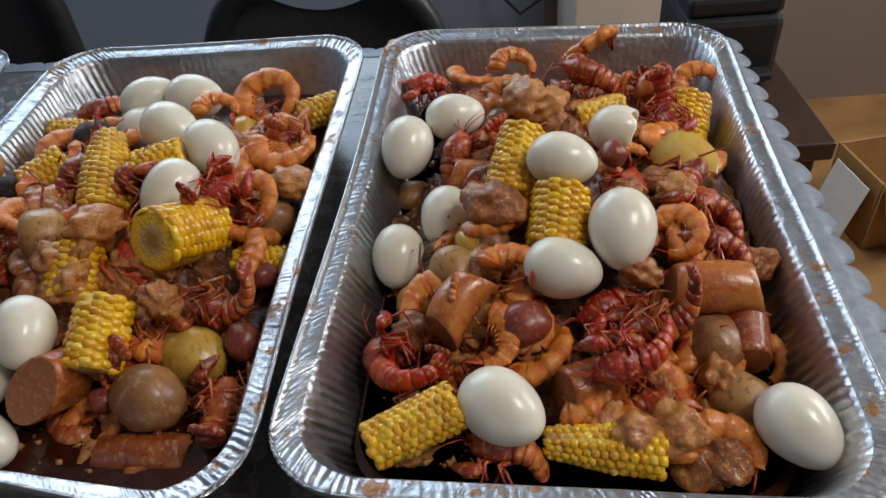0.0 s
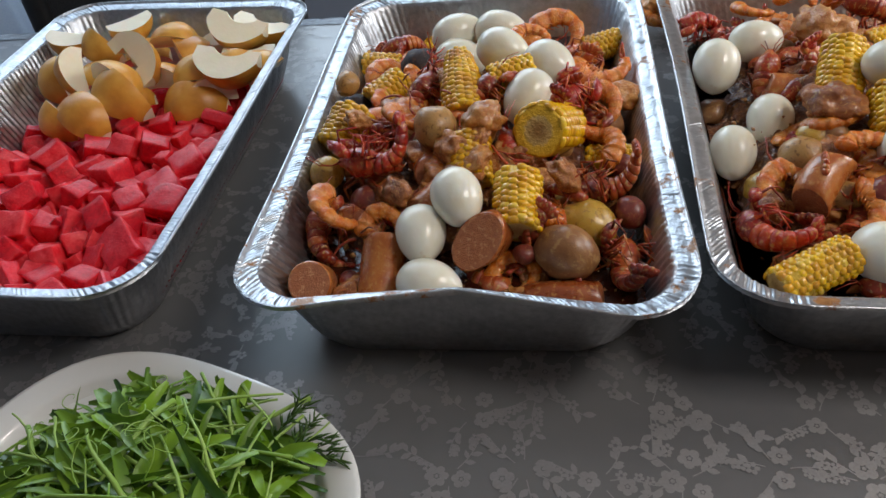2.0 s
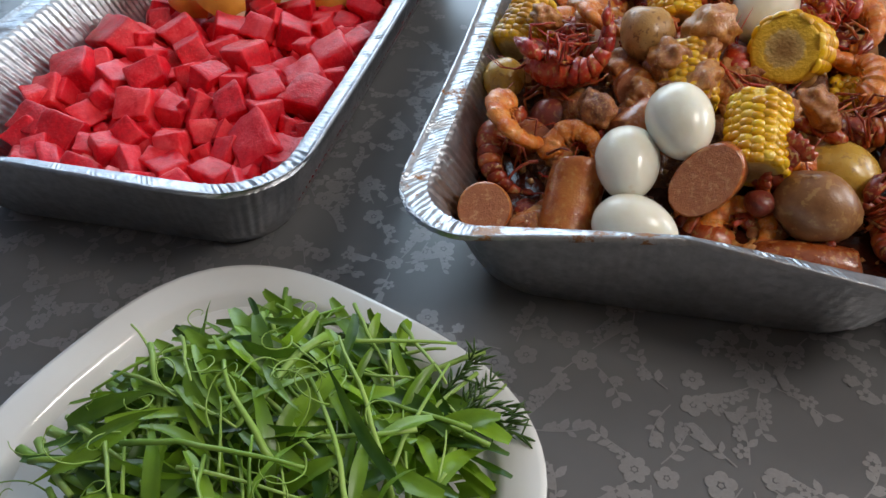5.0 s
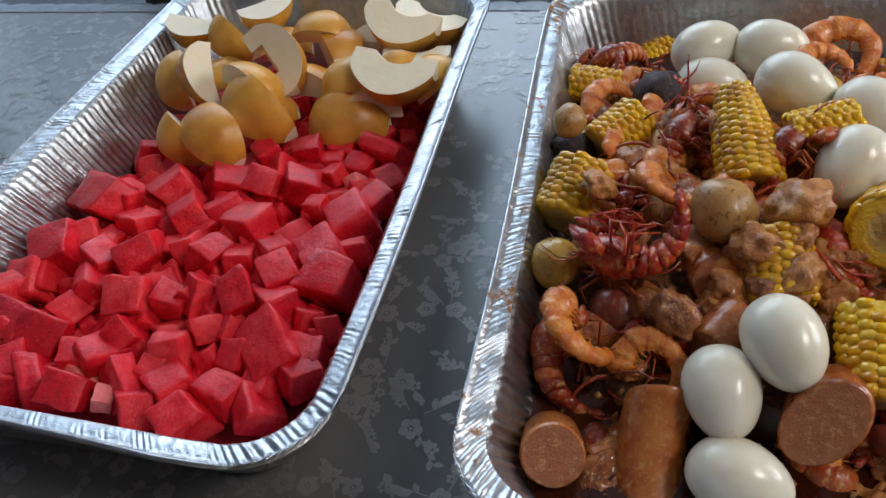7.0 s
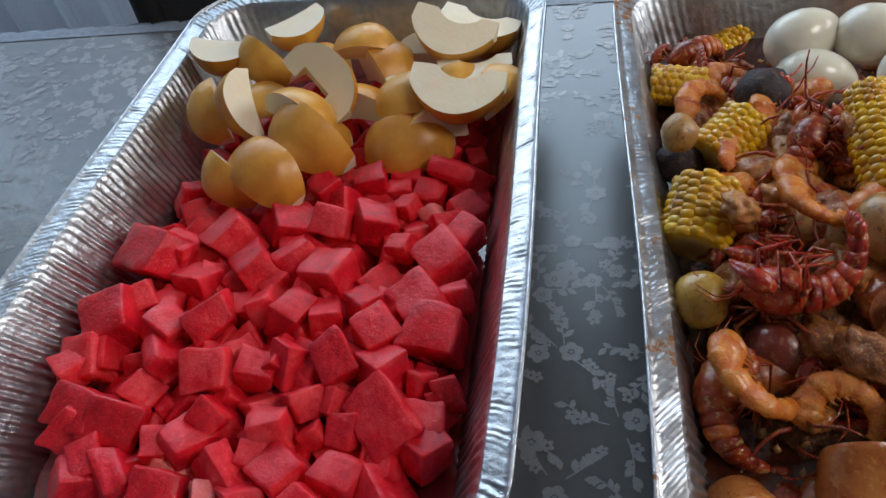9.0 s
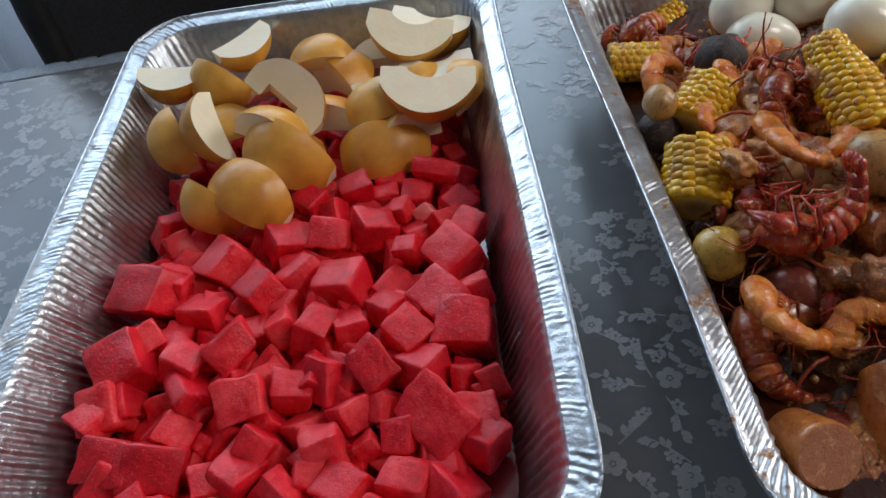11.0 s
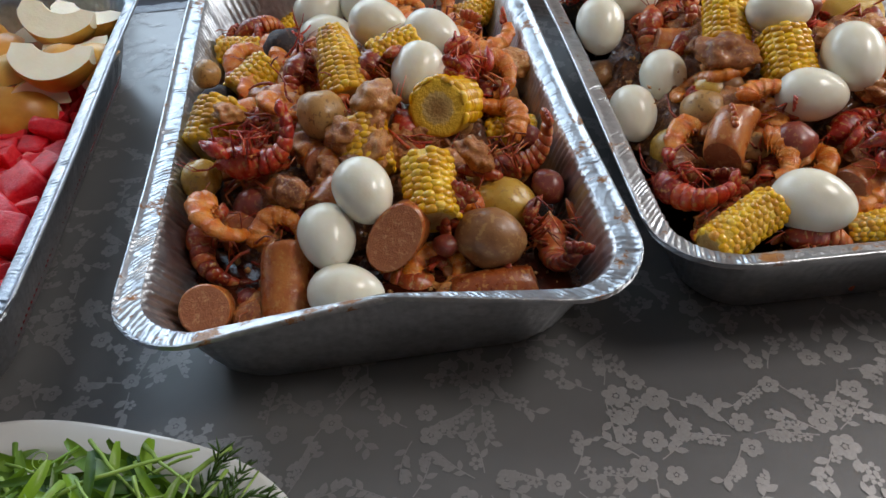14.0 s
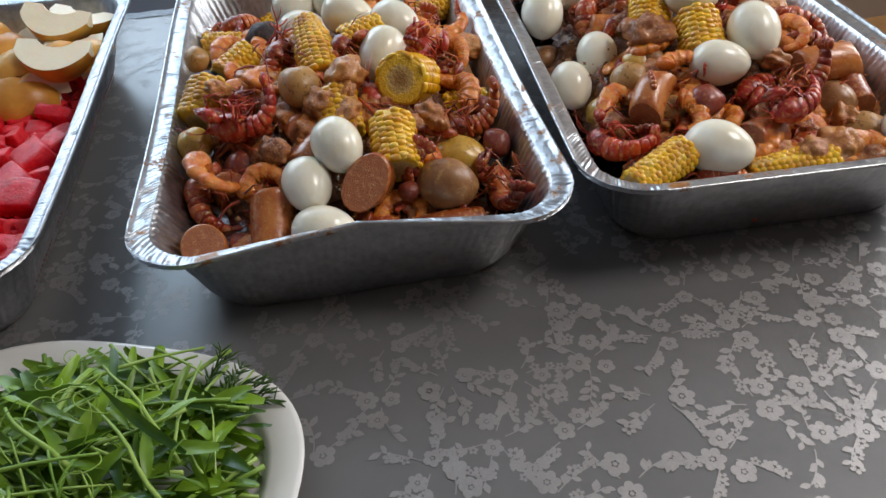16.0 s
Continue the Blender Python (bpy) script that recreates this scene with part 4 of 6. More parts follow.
def bed(name, where, table, drop, keep, label, category, material, seed, lump, rough):
    """The lower layer of a tray's filling: a lumpy sheet that follows the heap and meets the walls."""
    nx, ny, hx, hy = 130, 220, 0.1320, 0.2320
    rows = []
    for j in range(ny + 1):
        row = []
        for i in range(nx + 1):
            x, y = hx * (2 * i / nx - 1), hy * (2 * j / ny - 1)
            w = where @ Vector((x, y, 0))
            edge = min((hx - abs(x)) / 0.05, (hy - abs(y)) / 0.05, 1.0)
            z = mound(where, table, w) - drop - (1 - edge) ** 2 * 0.010
            near = min((w.x - k[0]) ** 2 + (w.y - k[1]) ** 2 for k in keep) ** 0.5
            z -= 0.014 * max(0.0, 1 - near / 0.045)
            corner = Vector((max(0.0, abs(x) - hx + 0.045), max(0.0, abs(y) - hy + 0.045)))
            if corner.length > 0.044:
                corner *= 0.044 / corner.length
                x = math.copysign(hx - 0.045 + corner.x, x) if abs(x) > hx - 0.045 else x
                y = math.copysign(hy - 0.045 + corner.y, y) if abs(y) > hy - 0.045 else y
            z += lump * (noise.noise(Vector((x * 42, y * 42, seed))) + 0.6 * noise.noise(Vector((x * 95, y * 95, seed + 3)))) + rough * (noise.noise(Vector((x * 260, y * 260, seed))) + 1.2 * abs(noise.noise(Vector((x * 150, y * 150, seed + 8)))))
            z = max(z - TABLE, 0.030)
            lean = 0.0235 * (min(z, 0.07) - 0.004) / 0.071
            x *= (0.1655 - 0.0395 + lean - 0.0025) / hx
            y *= (0.2675 - 0.0395 + lean - (0.0075 if y < 0 else 0.003)) / hy
            row.append((x, y, z))
        rows.append(row)
    ob = part(name, mesh(name, *loft(rows, False)), material)
    ob.matrix_basis = where
    return tagged(ob, label, category, "", "stuff")


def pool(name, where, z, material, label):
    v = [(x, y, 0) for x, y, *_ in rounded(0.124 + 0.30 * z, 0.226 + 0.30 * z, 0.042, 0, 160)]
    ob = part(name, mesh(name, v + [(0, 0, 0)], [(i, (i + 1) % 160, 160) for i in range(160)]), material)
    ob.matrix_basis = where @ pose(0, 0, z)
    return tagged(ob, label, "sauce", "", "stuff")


def crumbs(name, where, table, count, seed, drop, label, material, big=0.0036, hx=0.118, hy=0.218):
    """Minced garlic, onion and shell bits strewn over the heap."""
    rnd = random.Random(seed)
    v, f = [], []
    for _ in range(count):
        x, y = rnd.uniform(-hx, hx), rnd.uniform(-hy, hy)
        w = where @ Vector((x, y, 0))
        s = big * (0.25 + 0.9 * rnd.random() ** 2.5)
        z = mound(where, table, w) - drop - 0.012 * (abs(y) / hy) ** 3 + rnd.uniform(-0.014, 0.004) - TABLE
        z = max(z, 0.036)
        m = pose(x, y, z, rnd.uniform(0, 180), rnd.uniform(0, 180), rnd.uniform(0, 180))
        base = len(v)
        stretch = (rnd.uniform(0.8, 1.7), rnd.uniform(0.8, 1.2), rnd.uniform(0.6, 1.0))
        for px, py, pz in ((1, 0, 0), (-1, 0, 0), (0, 1, 0), (0, -1, 0), (0, 0, 1), (0, 0, -1)):
            k = s * rnd.uniform(0.7, 1.2)
            v.append(m @ Vector((px * k * stretch[0], py * k * stretch[1], pz * k * stretch[2])))
        for a, b, c in ((0, 2, 4), (2, 1, 4), (1, 3, 4), (3, 0, 4), (2, 0, 5), (1, 2, 5), (3, 1, 5), (0, 3, 5)):
            f.append((base + a, base + b, base + c))
    ob = part(name, mesh(name, v, f), material)
    ob.matrix_basis = where
    return tagged(ob, label, "garlic bits", "", "stuff")


def chunk_mesh(seed):
    """A knife-cut chunk of watermelon: uneven corners, some cut to wedges or slabs, soft edges, grainy faces."""
    rnd = random.Random(seed)
    bm = bmesh.new()
    bmesh.ops.create_cube(bm, size=1)
    st = (rnd.uniform(0.85, 1.3), rnd.uniform(0.75, 1.0), rnd.uniform(0.75, 1.05))
    lean = (rnd.uniform(-0.12, 0.12), rnd.uniform(-0.12, 0.12))
    for v in bm.verts:
        v.co = Vector([c * s + rnd.uniform(-0.085, 0.085) for c, s in zip(v.co, st)])
        v.co.x += lean[0] * v.co.z
        v.co.y += lean[1] * v.co.z
    if seed % 9 == 0:
        for v in bm.verts:
            if v.co.z > 0:
                v.co.y *= 0.4
    bmesh.ops.bevel(bm, geom=bm.edges[:], offset=0.075, segments=2, affect="EDGES", profile=0.5)
    bmesh.ops.subdivide_edges(bm, edges=bm.edges[:], cuts=3, use_grid_fill=True)
    for v in bm.verts:
        v.co += v.co.normalized() * (0.095 * noise.noise(v.co * 2.0 + Vector((seed, 0, 0))) + 0.025 * noise.noise(v.co * 8 + Vector((0, seed, 0))))
    return from_bm("watermelon_chunk", bm)


CHUNKS = [chunk_mesh(k) for k in range(1, 21)]
PALE = [c.copy() for c in CHUNKS[:3]]


def melon(x, y, z, s, rnd, flat=True):
    pale = rnd.random() < 0.015
    q = AT_A.inverted() @ Vector((x, y, 0))
    s = min(s, 0.046)
    lean = 0.33 * min(max(z - TABLE - 0.018, 0.0), 0.05)
    a, b = 0.127 + lean - 0.63 * s, 0.229 + lean - 0.60 * s
    over = ((abs(q.x) / a) ** 7 + (abs(q.y) / b) ** 7) ** (1 / 7)
    if over > 1:
        w = AT_A @ Vector((q.x / over, q.y / over, 0))
        x, y = w.x, w.y
    ob = part("watermelon_chunk", rnd.choice(PALE if pale else CHUNKS), MELON_PALE if pale else MELON)
    tilt = (38 if rnd.random() < 0.4 else 16) if flat else 60
    ob.matrix_basis = sized(pose(x, y, z, rnd.gauss(0, tilt), rnd.gauss(0, tilt), rnd.uniform(0, 360)), s * 0.86)
    tagged(ob, "pale pink chunk of watermelon" if pale else "juicy red cut chunk of watermelon", "watermelon", "watermelon chunks in the tray")


def pear_meshes(seed, spread, core, ends=0.56, square=False):
    """A wedge of a round pear: poles on x, skin facing +z, two flat cut faces, and the core cut out as a square notch."""
    k, half = 14, radians(spread) / 2
    rnd = random.Random(seed)
    skew = rnd.uniform(-0.08, 0.08)
    xs = [-math.cos(math.pi * (0.13 + 0.74 * i / 20)) for i in range(21)]

    def arc(x, p):
        r = math.sqrt(max(0.0, 1 - x * x)) * (1 + 0.03 * math.cos(3 * x + seed))
        w = 1 + 0.02 * noise.noise(Vector((x * 2, p * 2, seed)))
        return Vector((0.94 * x, r * math.sin(p) * w, r * math.cos(p) * w))

    skin = mesh("skin", *loft([[arc(x, -half + 2 * half * j / k) for j in range(k + 1)] for x in xs], False))
    if square:
        stations = sorted([(x, 0.0 if abs(x - skew) > ends else core) for x in xs] + [(skew - ends, 0.0), (skew - ends + 0.06, core), (skew + ends - 0.06, core), (skew + ends, 0.0)])
    else:
        stations = [(x, core * max(0.0, 1 - ((x - skew) / ends) ** 2) ** 0.8) for x in xs]
    pieces, edges = [], []
    for p in (-half, half):
        rows, edge = [], []
        for x, cut in stations:
            e = arc(x, p)
            tip = Vector((e.x, math.tan(p) * cut, cut)) if cut < e.z else e
            row = [tip.lerp(e, c / 7) for c in range(8)]
            way = Vector((0, math.copysign(1, p), 0))
            rows.append([q + way * 0.012 * noise.noise(q * 3 + Vector((seed, p, 0))) * (0 if c in (0, 7) else 1) for c, q in enumerate(row)])
            edge.append(tip)
        v, f = loft(rows, False)
        pieces.append((v, f if p > 0 else [q[::-1] for q in f]))
        edges.append(edge)
    pieces.append(loft(edges, False))
    for x, way in ((xs[0], 1), (xs[-1], -1)):
        ring = [arc(x, -half + 2 * half * j / k) for j in range(k + 1)] + [Vector((0.94 * x, 0, 0))]
        pieces.append((ring, [tuple(range(k + 2))[::way]]))
    return skin, mesh("flesh", *joined(*pieces))


PEAR_SETS = [pear_meshes(1, 66, 0.07, 0.82), pear_meshes(2, 66, 0.12, 0.82), pear_meshes(3, 58, 0.26, 0.42, True), pear_meshes(4, 74, 0.10, 0.82), pear_meshes(6, 64, 0.22, 0.50)]


def pears(rows, rolls, sets):
    for i, (ax, ay, az, bx, by, bz, r) in enumerate(rows):
        a, b = Vector((ax, ay, az)), Vector((bx, by, bz))
        half = min(max((b - a).length * 0.52, 0.032), 0.043)
        roll = rolls[i]
        m = along(a, b, roll) @ pose(0, 0, -0.66 * half)
        # inside the walls
        q, d = AT_A.inverted() @ m.translation, (AT_A.inverted().to_3x3() @ m.to_3x3()).col[0]
        lx, ly = 0.146 - half * (0.25 + 0.70 * abs(d.x)), 0.248 - half * (0.25 + 0.70 * abs(d.y))
        q = AT_A @ Vector((min(max(q.x, -lx), lx), min(max(q.y, -ly), ly), q.z))
        m.translation = q
        up = roll < -70 or roll > 100
        ob = thing("pear_slice", "cut pear slice with pale flesh upward" if up else "cut pear slice showing its golden brown skin", "pear", "pear slices in the tray", sized(m, half))
        skin, flesh = PEAR_SETS[sets[i]]
        part("skin", skin, PEARSKIN, ob, "golden russet skin"), part("flesh", flesh, PEARFLESH, ob, "cream white cut flesh")


# ---- food: where it lies ----
EGGS_MIDDLE = [
    (-0.107, 0.497, 0.845, -0.095, 0.442, 0.833, 0.0199), (-0.131, 0.482, 0.824, -0.129, 0.423, 0.814, 0.0196), (-0.147, 0.423, 0.802, -0.101, 0.407, 0.799, 0.0196), (-0.025, 0.627, 0.854, -0.052, 0.588, 0.832, 0.0215),
    (-0.034, 0.679, 0.856, 0.004, 0.635, 0.841, 0.0211), (-0.077, 0.703, 0.854, -0.037, 0.678, 0.845, 0.0215), (-0.128, 0.767, 0.827, -0.081, 0.785, 0.837, 0.0215), (-0.083, 0.771, 0.836, -0.033, 0.763, 0.836, 0.0215),
    (-0.121, 0.749, 0.819, -0.082, 0.739, 0.816, 0.0215),
]
EGGS_RIGHT = [
    (0.149, 0.696, 0.841, 0.136, 0.641, 0.815, 0.0216), (0.16, 0.695, 0.837, 0.209, 0.696, 0.84, 0.0196), (0.234, 0.591, 0.866, 0.284, 0.57, 0.867, 0.0197), (0.293, 0.653, 0.845, 0.337, 0.64, 0.846, 0.0192),
    (0.294, 0.547, 0.861, 0.289, 0.492, 0.839, 0.0225), (0.178, 0.613, 0.821, 0.167, 0.572, 0.803, 0.0198), (0.138, 0.587, 0.81, 0.131, 0.539, 0.791, 0.0198), (0.226, 0.512, 0.834, 0.273, 0.491, 0.835, 0.0205),
    (0.182, 0.427, 0.812, 0.221, 0.392, 0.811, 0.022), (0.357, 0.406, 0.812, 0.379, 0.366, 0.806, 0.0205),
]
CORN_MIDDLE = [
    (-0.199, 0.624, 0.829, -0.214, 0.588, 0.814, 0.0223), (-0.21, 0.78, 0.801, -0.171, 0.774, 0.797, 0.0169), (-0.181, 0.675, 0.812, -0.165, 0.689, 0.817, 0.022), (-0.101, 0.672, 0.858, -0.095, 0.605, 0.83, 0.0214),
    (-0.034, 0.543, 0.848, -0.01, 0.591, 0.819, 0.0261), (-0.053, 0.493, 0.839, -0.057, 0.448, 0.82, 0.02), (0.017, 0.567, 0.797, 0.043, 0.564, 0.798, 0.0162), (-0.092, 0.547, 0.839, -0.092, 0.514, 0.824, 0.0201),
    (0.038, 0.782, 0.798, 0.066, 0.79, 0.801, 0.0174), (-0.156, 0.842, 0.766, -0.119, 0.877, 0.784, 0.0183), (-0.061, 0.636, 0.849, -0.041, 0.64, 0.852, 0.009),
]
CORN_RIGHT = [
    (0.237, 0.628, 0.861, 0.22, 0.581, 0.838, 0.0198), (0.257, 0.565, 0.851, 0.248, 0.525, 0.831, 0.0216), (0.391, 0.722, 0.821, 0.377, 0.682, 0.801, 0.0221), (0.175, 0.415, 0.81, 0.122, 0.396, 0.798, 0.016),
    (0.227, 0.398, 0.79, 0.293, 0.382, 0.795, 0.0133), (0.3, 0.693, 0.827, 0.32, 0.695, 0.83, 0.008),
]
POTATOES_MIDDLE = [
    (-0.12, 0.561, 0.847, 0.0182), (-0.021, 0.437, 0.806, 0.0221), (-0.002, 0.475, 0.801, 0.022), (-0.142, 0.724, 0.824, 0.0191),
    (-0.207, 0.673, 0.808, 0.0157), (-0.216, 0.545, 0.818, 0.015), (0.033, 0.478, 0.809, 0.0124), (0.037, 0.541, 0.81, 0.0104),
    (0.03, 0.615, 0.802, 0.0184), (-0.21, 0.667, 0.839, 0.0119), (-0.052, 0.439, 0.805, 0.0087),
]
POTATOES_RIGHT = [
    (0.15, 0.52, 0.793, 0.0164), (0.145, 0.664, 0.778, 0.0179), (0.177, 0.528, 0.818, 0.0168), (0.342, 0.458, 0.802, 0.0202),
    (0.27, 0.715, 0.819, 0.0134), (0.221, 0.471, 0.817, 0.0163), (0.3, 0.601, 0.855, 0.0104), (0.349, 0.419, 0.791, 0.019),
    (0.341, 0.394, 0.789, 0.0133),
]
SHRIMP_MIDDLE = [
    (-0.207, 0.511, 0.825, -0.187, 0.476, 0.81, 0.012), (-0.18, 0.479, 0.81, -0.147, 0.468, 0.807, 0.012), (-0.133, 0.538, 0.826, -0.135, 0.513, 0.815, 0.012), (-0.161, 0.601, 0.844, -0.134, 0.584, 0.836, 0.012),
    (0.012, 0.692, 0.834, 0.062, 0.685, 0.83, 0.012), (0.014, 0.618, 0.842, 0.029, 0.589, 0.822, 0.012), (-0.025, 0.795, 0.814, 0.032, 0.793, 0.81, 0.012), (-0.044, 0.728, 0.841, -0.011, 0.729, 0.841, 0.012),
    (-0.077, 0.434, 0.789, -0.042, 0.431, 0.789, 0.012),
]
SHRIMP_RIGHT = [
    (0.297, 0.716, 0.828, 0.327, 0.721, 0.834, 0.018), (0.295, 0.824, 0.828, 0.352, 0.834, 0.841, 0.012), (0.186, 0.768, 0.84, 0.218, 0.759, 0.839, 0.019), (0.304, 0.607, 0.828, 0.33, 0.624, 0.838, 0.011),
    (0.354, 0.64, 0.799, 0.4, 0.649, 0.811, 0.015), (0.393, 0.765, 0.81, 0.433, 0.757, 0.813, 0.018), (0.327, 0.539, 0.841, 0.334, 0.511, 0.832, 0.012), (0.264, 0.422, 0.782, 0.317, 0.427, 0.791, 0.015),
    (0.301, 0.381, 0.79, 0.346, 0.372, 0.794, 0.015), (0.327, 0.446, 0.798, 0.347, 0.443, 0.8, 0.012), (0.226, 0.757, 0.847, 0.255, 0.752, 0.847, 0.015), (0.195, 0.48, 0.82, 0.19, 0.443, 0.804, 0.01),
    (0.121, 0.903, 0.781, 0.159, 0.912, 0.783, 0.015), (0.36, 0.454, 0.786, 0.38, 0.447, 0.787, 0.012), (0.197, 0.504, 0.834, 0.233, 0.494, 0.837, 0.01),
]
CRAWFISH_MIDDLE = [
    (-0.206, 0.541, 0.839, -0.149, 0.527, 0.83, 0.015), (-0.214, 0.512, 0.809, -0.221, 0.466, 0.796, 0.013), (-0.122, 0.669, 0.842, -0.148, 0.637, 0.825, 0.014), (-0.062, 0.632, 0.852, -0.088, 0.612, 0.84, 0.014),
    (-0.016, 0.502, 0.812, 0.038, 0.5, 0.817, 0.012), (0.028, 0.46, 0.803, 0.018, 0.41, 0.786, 0.012), (0.008, 0.619, 0.843, -0.014, 0.595, 0.832, 0.012), (-0.194, 0.806, 0.8, -0.154, 0.823, 0.809, 0.012),
    (-0.058, 0.565, 0.832, -0.056, 0.537, 0.82, 0.01), (-0.165, 0.627, 0.799, -0.13, 0.604, 0.792, 0.012),
]
CRAWFISH_RIGHT = [
    (0.124, 0.491, 0.795, 0.129, 0.436, 0.8, 0.016), (0.193, 0.67, 0.839, 0.174, 0.633, 0.821, 0.017), (0.206, 0.685, 0.821, 0.234, 0.684, 0.823, 0.013), (0.259, 0.475, 0.806, 0.296, 0.494, 0.818, 0.019),
    (0.254, 0.427, 0.821, 0.3, 0.426, 0.828, 0.01), (0.28, 0.756, 0.847, 0.329, 0.731, 0.842, 0.019), (0.137, 0.802, 0.81, 0.18, 0.805, 0.813, 0.013), (0.339, 0.565, 0.838, 0.376, 0.544, 0.836, 0.013),
    (0.346, 0.533, 0.827, 0.373, 0.517, 0.825, 0.013), (0.351, 0.733, 0.827, 0.376, 0.748, 0.838, 0.013), (0.287, 0.453, 0.82, 0.313, 0.454, 0.825, 0.012), (0.187, 0.398, 0.791, 0.213, 0.393, 0.792, 0.011),
    (0.192, 0.616, 0.821, 0.216, 0.629, 0.828, 0.011),
]
CLUMPS_MIDDLE = [
    (-0.079, 0.561, 0.849, 0.0184), (-0.041, 0.545, 0.821, 0.0123), (-0.15, 0.495, 0.829, 0.0109), (-0.018, 0.494, 0.837, 0.0114),
    (-0.01, 0.577, 0.831, 0.0124), (-0.105, 0.534, 0.834, 0.0131), (-0.063, 0.527, 0.816, 0.0119), (-0.107, 0.646, 0.846, 0.0108),
    (-0.19, 0.587, 0.844, 0.0098), (0.048, 0.639, 0.821, 0.0156), (-0.042, 0.557, 0.789, 0.0146),
]
CLUMPS_RIGHT = [
    (0.208, 0.562, 0.844, 0.0179), (0.209, 0.561, 0.811, 0.0169), (0.146, 0.924, 0.782, 0.0264), (0.184, 0.886, 0.791, 0.024),
    (0.197, 0.713, 0.834, 0.0151), (0.299, 0.394, 0.802, 0.0148), (0.279, 0.39, 0.804, 0.0125), (0.326, 0.38, 0.792, 0.0143),
    (0.43, 0.824, 0.791, 0.0223), (0.299, 0.496, 0.833, 0.0115), (0.178, 0.476, 0.782, 0.0133), (0.341, 0.433, 0.796, 0.0137),
    (0.303, 0.521, 0.841, 0.011), (0.34, 0.563, 0.844, 0.0118), (0.238, 0.477, 0.793, 0.0116), (0.382, 0.515, 0.813, 0.0126),
]
PEARS_FRONT = [
    (-0.603, 0.838, 0.828, -0.557, 0.837, 0.82, 0.02), (-0.577, 0.793, 0.832, -0.561, 0.755, 0.802, 0.02), (-0.544, 0.775, 0.847, -0.535, 0.742, 0.811, 0.02), (-0.557, 0.711, 0.815, -0.515, 0.681, 0.794, 0.02),
    (-0.529, 0.717, 0.827, -0.478, 0.674, 0.798, 0.02), (-0.51, 0.751, 0.831, -0.444, 0.706, 0.799, 0.02), (-0.503, 0.773, 0.838, -0.451, 0.736, 0.813, 0.02), (-0.483, 0.815, 0.849, -0.436, 0.769, 0.808, 0.02),
    (-0.443, 0.742, 0.793, -0.362, 0.736, 0.79, 0.02), (-0.423, 0.767, 0.817, -0.375, 0.773, 0.817, 0.02), (-0.403, 0.765, 0.819, -0.32, 0.75, 0.809, 0.02), (-0.381, 0.798, 0.804, -0.313, 0.801, 0.803, 0.02),
]
PEARS_BACK = [
    (-0.406, 0.847, 0.829, -0.331, 0.823, 0.812, 0.02), (-0.382, 0.893, 0.818, -0.31, 0.869, 0.802, 0.02), (-0.552, 0.84, 0.838, -0.51, 0.815, 0.815, 0.02), (-0.526, 0.871, 0.819, -0.479, 0.909, 0.822, 0.02),
    (-0.463, 0.836, 0.836, -0.416, 0.836, 0.831, 0.02), (-0.446, 0.875, 0.803, -0.405, 0.799, 0.829, 0.02), (-0.33, 0.772, 0.812, -0.318, 0.8, 0.812, 0.02),
]
MELON_FRONT = [
    (-0.592, 0.718, 0.033), (-0.566, 0.689, 0.024), (-0.481, 0.661, 0.033), (-0.449, 0.659, 0.029),
    (-0.419, 0.655, 0.034), (-0.397, 0.676, 0.021), (-0.429, 0.71, 0.027), (-0.358, 0.713, 0.045),
    (-0.464, 0.703, 0.025), (-0.587, 0.634, 0.043), (-0.563, 0.639, 0.03), (-0.522, 0.651, 0.038),
    (-0.538, 0.609, 0.028), (-0.498, 0.617, 0.03), (-0.472, 0.625, 0.025), (-0.442, 0.604, 0.032),
    (-0.365, 0.613, 0.033), (-0.342, 0.634, 0.028), (-0.368, 0.652, 0.026), (-0.397, 0.626, 0.017),
    (-0.585, 0.573, 0.042), (-0.572, 0.593, 0.021), (-0.546, 0.565, 0.031), (-0.516, 0.571, 0.035),
    (-0.484, 0.581, 0.026),
]
MELON_MIDDLE = [
    (-0.462, 0.57, 0.028), (-0.441, 0.571, 0.026), (-0.416, 0.576, 0.021), (-0.378, 0.578, 0.036),
    (-0.343, 0.571, 0.027), (-0.543, 0.545, 0.036), (-0.508, 0.531, 0.034), (-0.48, 0.532, 0.027),
    (-0.457, 0.535, 0.027), (-0.428, 0.534, 0.03), (-0.404, 0.552, 0.027), (-0.392, 0.578, 0.02),
    (-0.354, 0.536, 0.04), (-0.398, 0.526, 0.033), (-0.549, 0.52, 0.028), (-0.585, 0.51, 0.034),
    (-0.559, 0.501, 0.034), (-0.501, 0.502, 0.025), (-0.514, 0.489, 0.032), (-0.462, 0.491, 0.028),
    (-0.443, 0.509, 0.024), (-0.426, 0.508, 0.019), (-0.437, 0.49, 0.016), (-0.394, 0.496, 0.041),
    (-0.377, 0.518, 0.022),
]
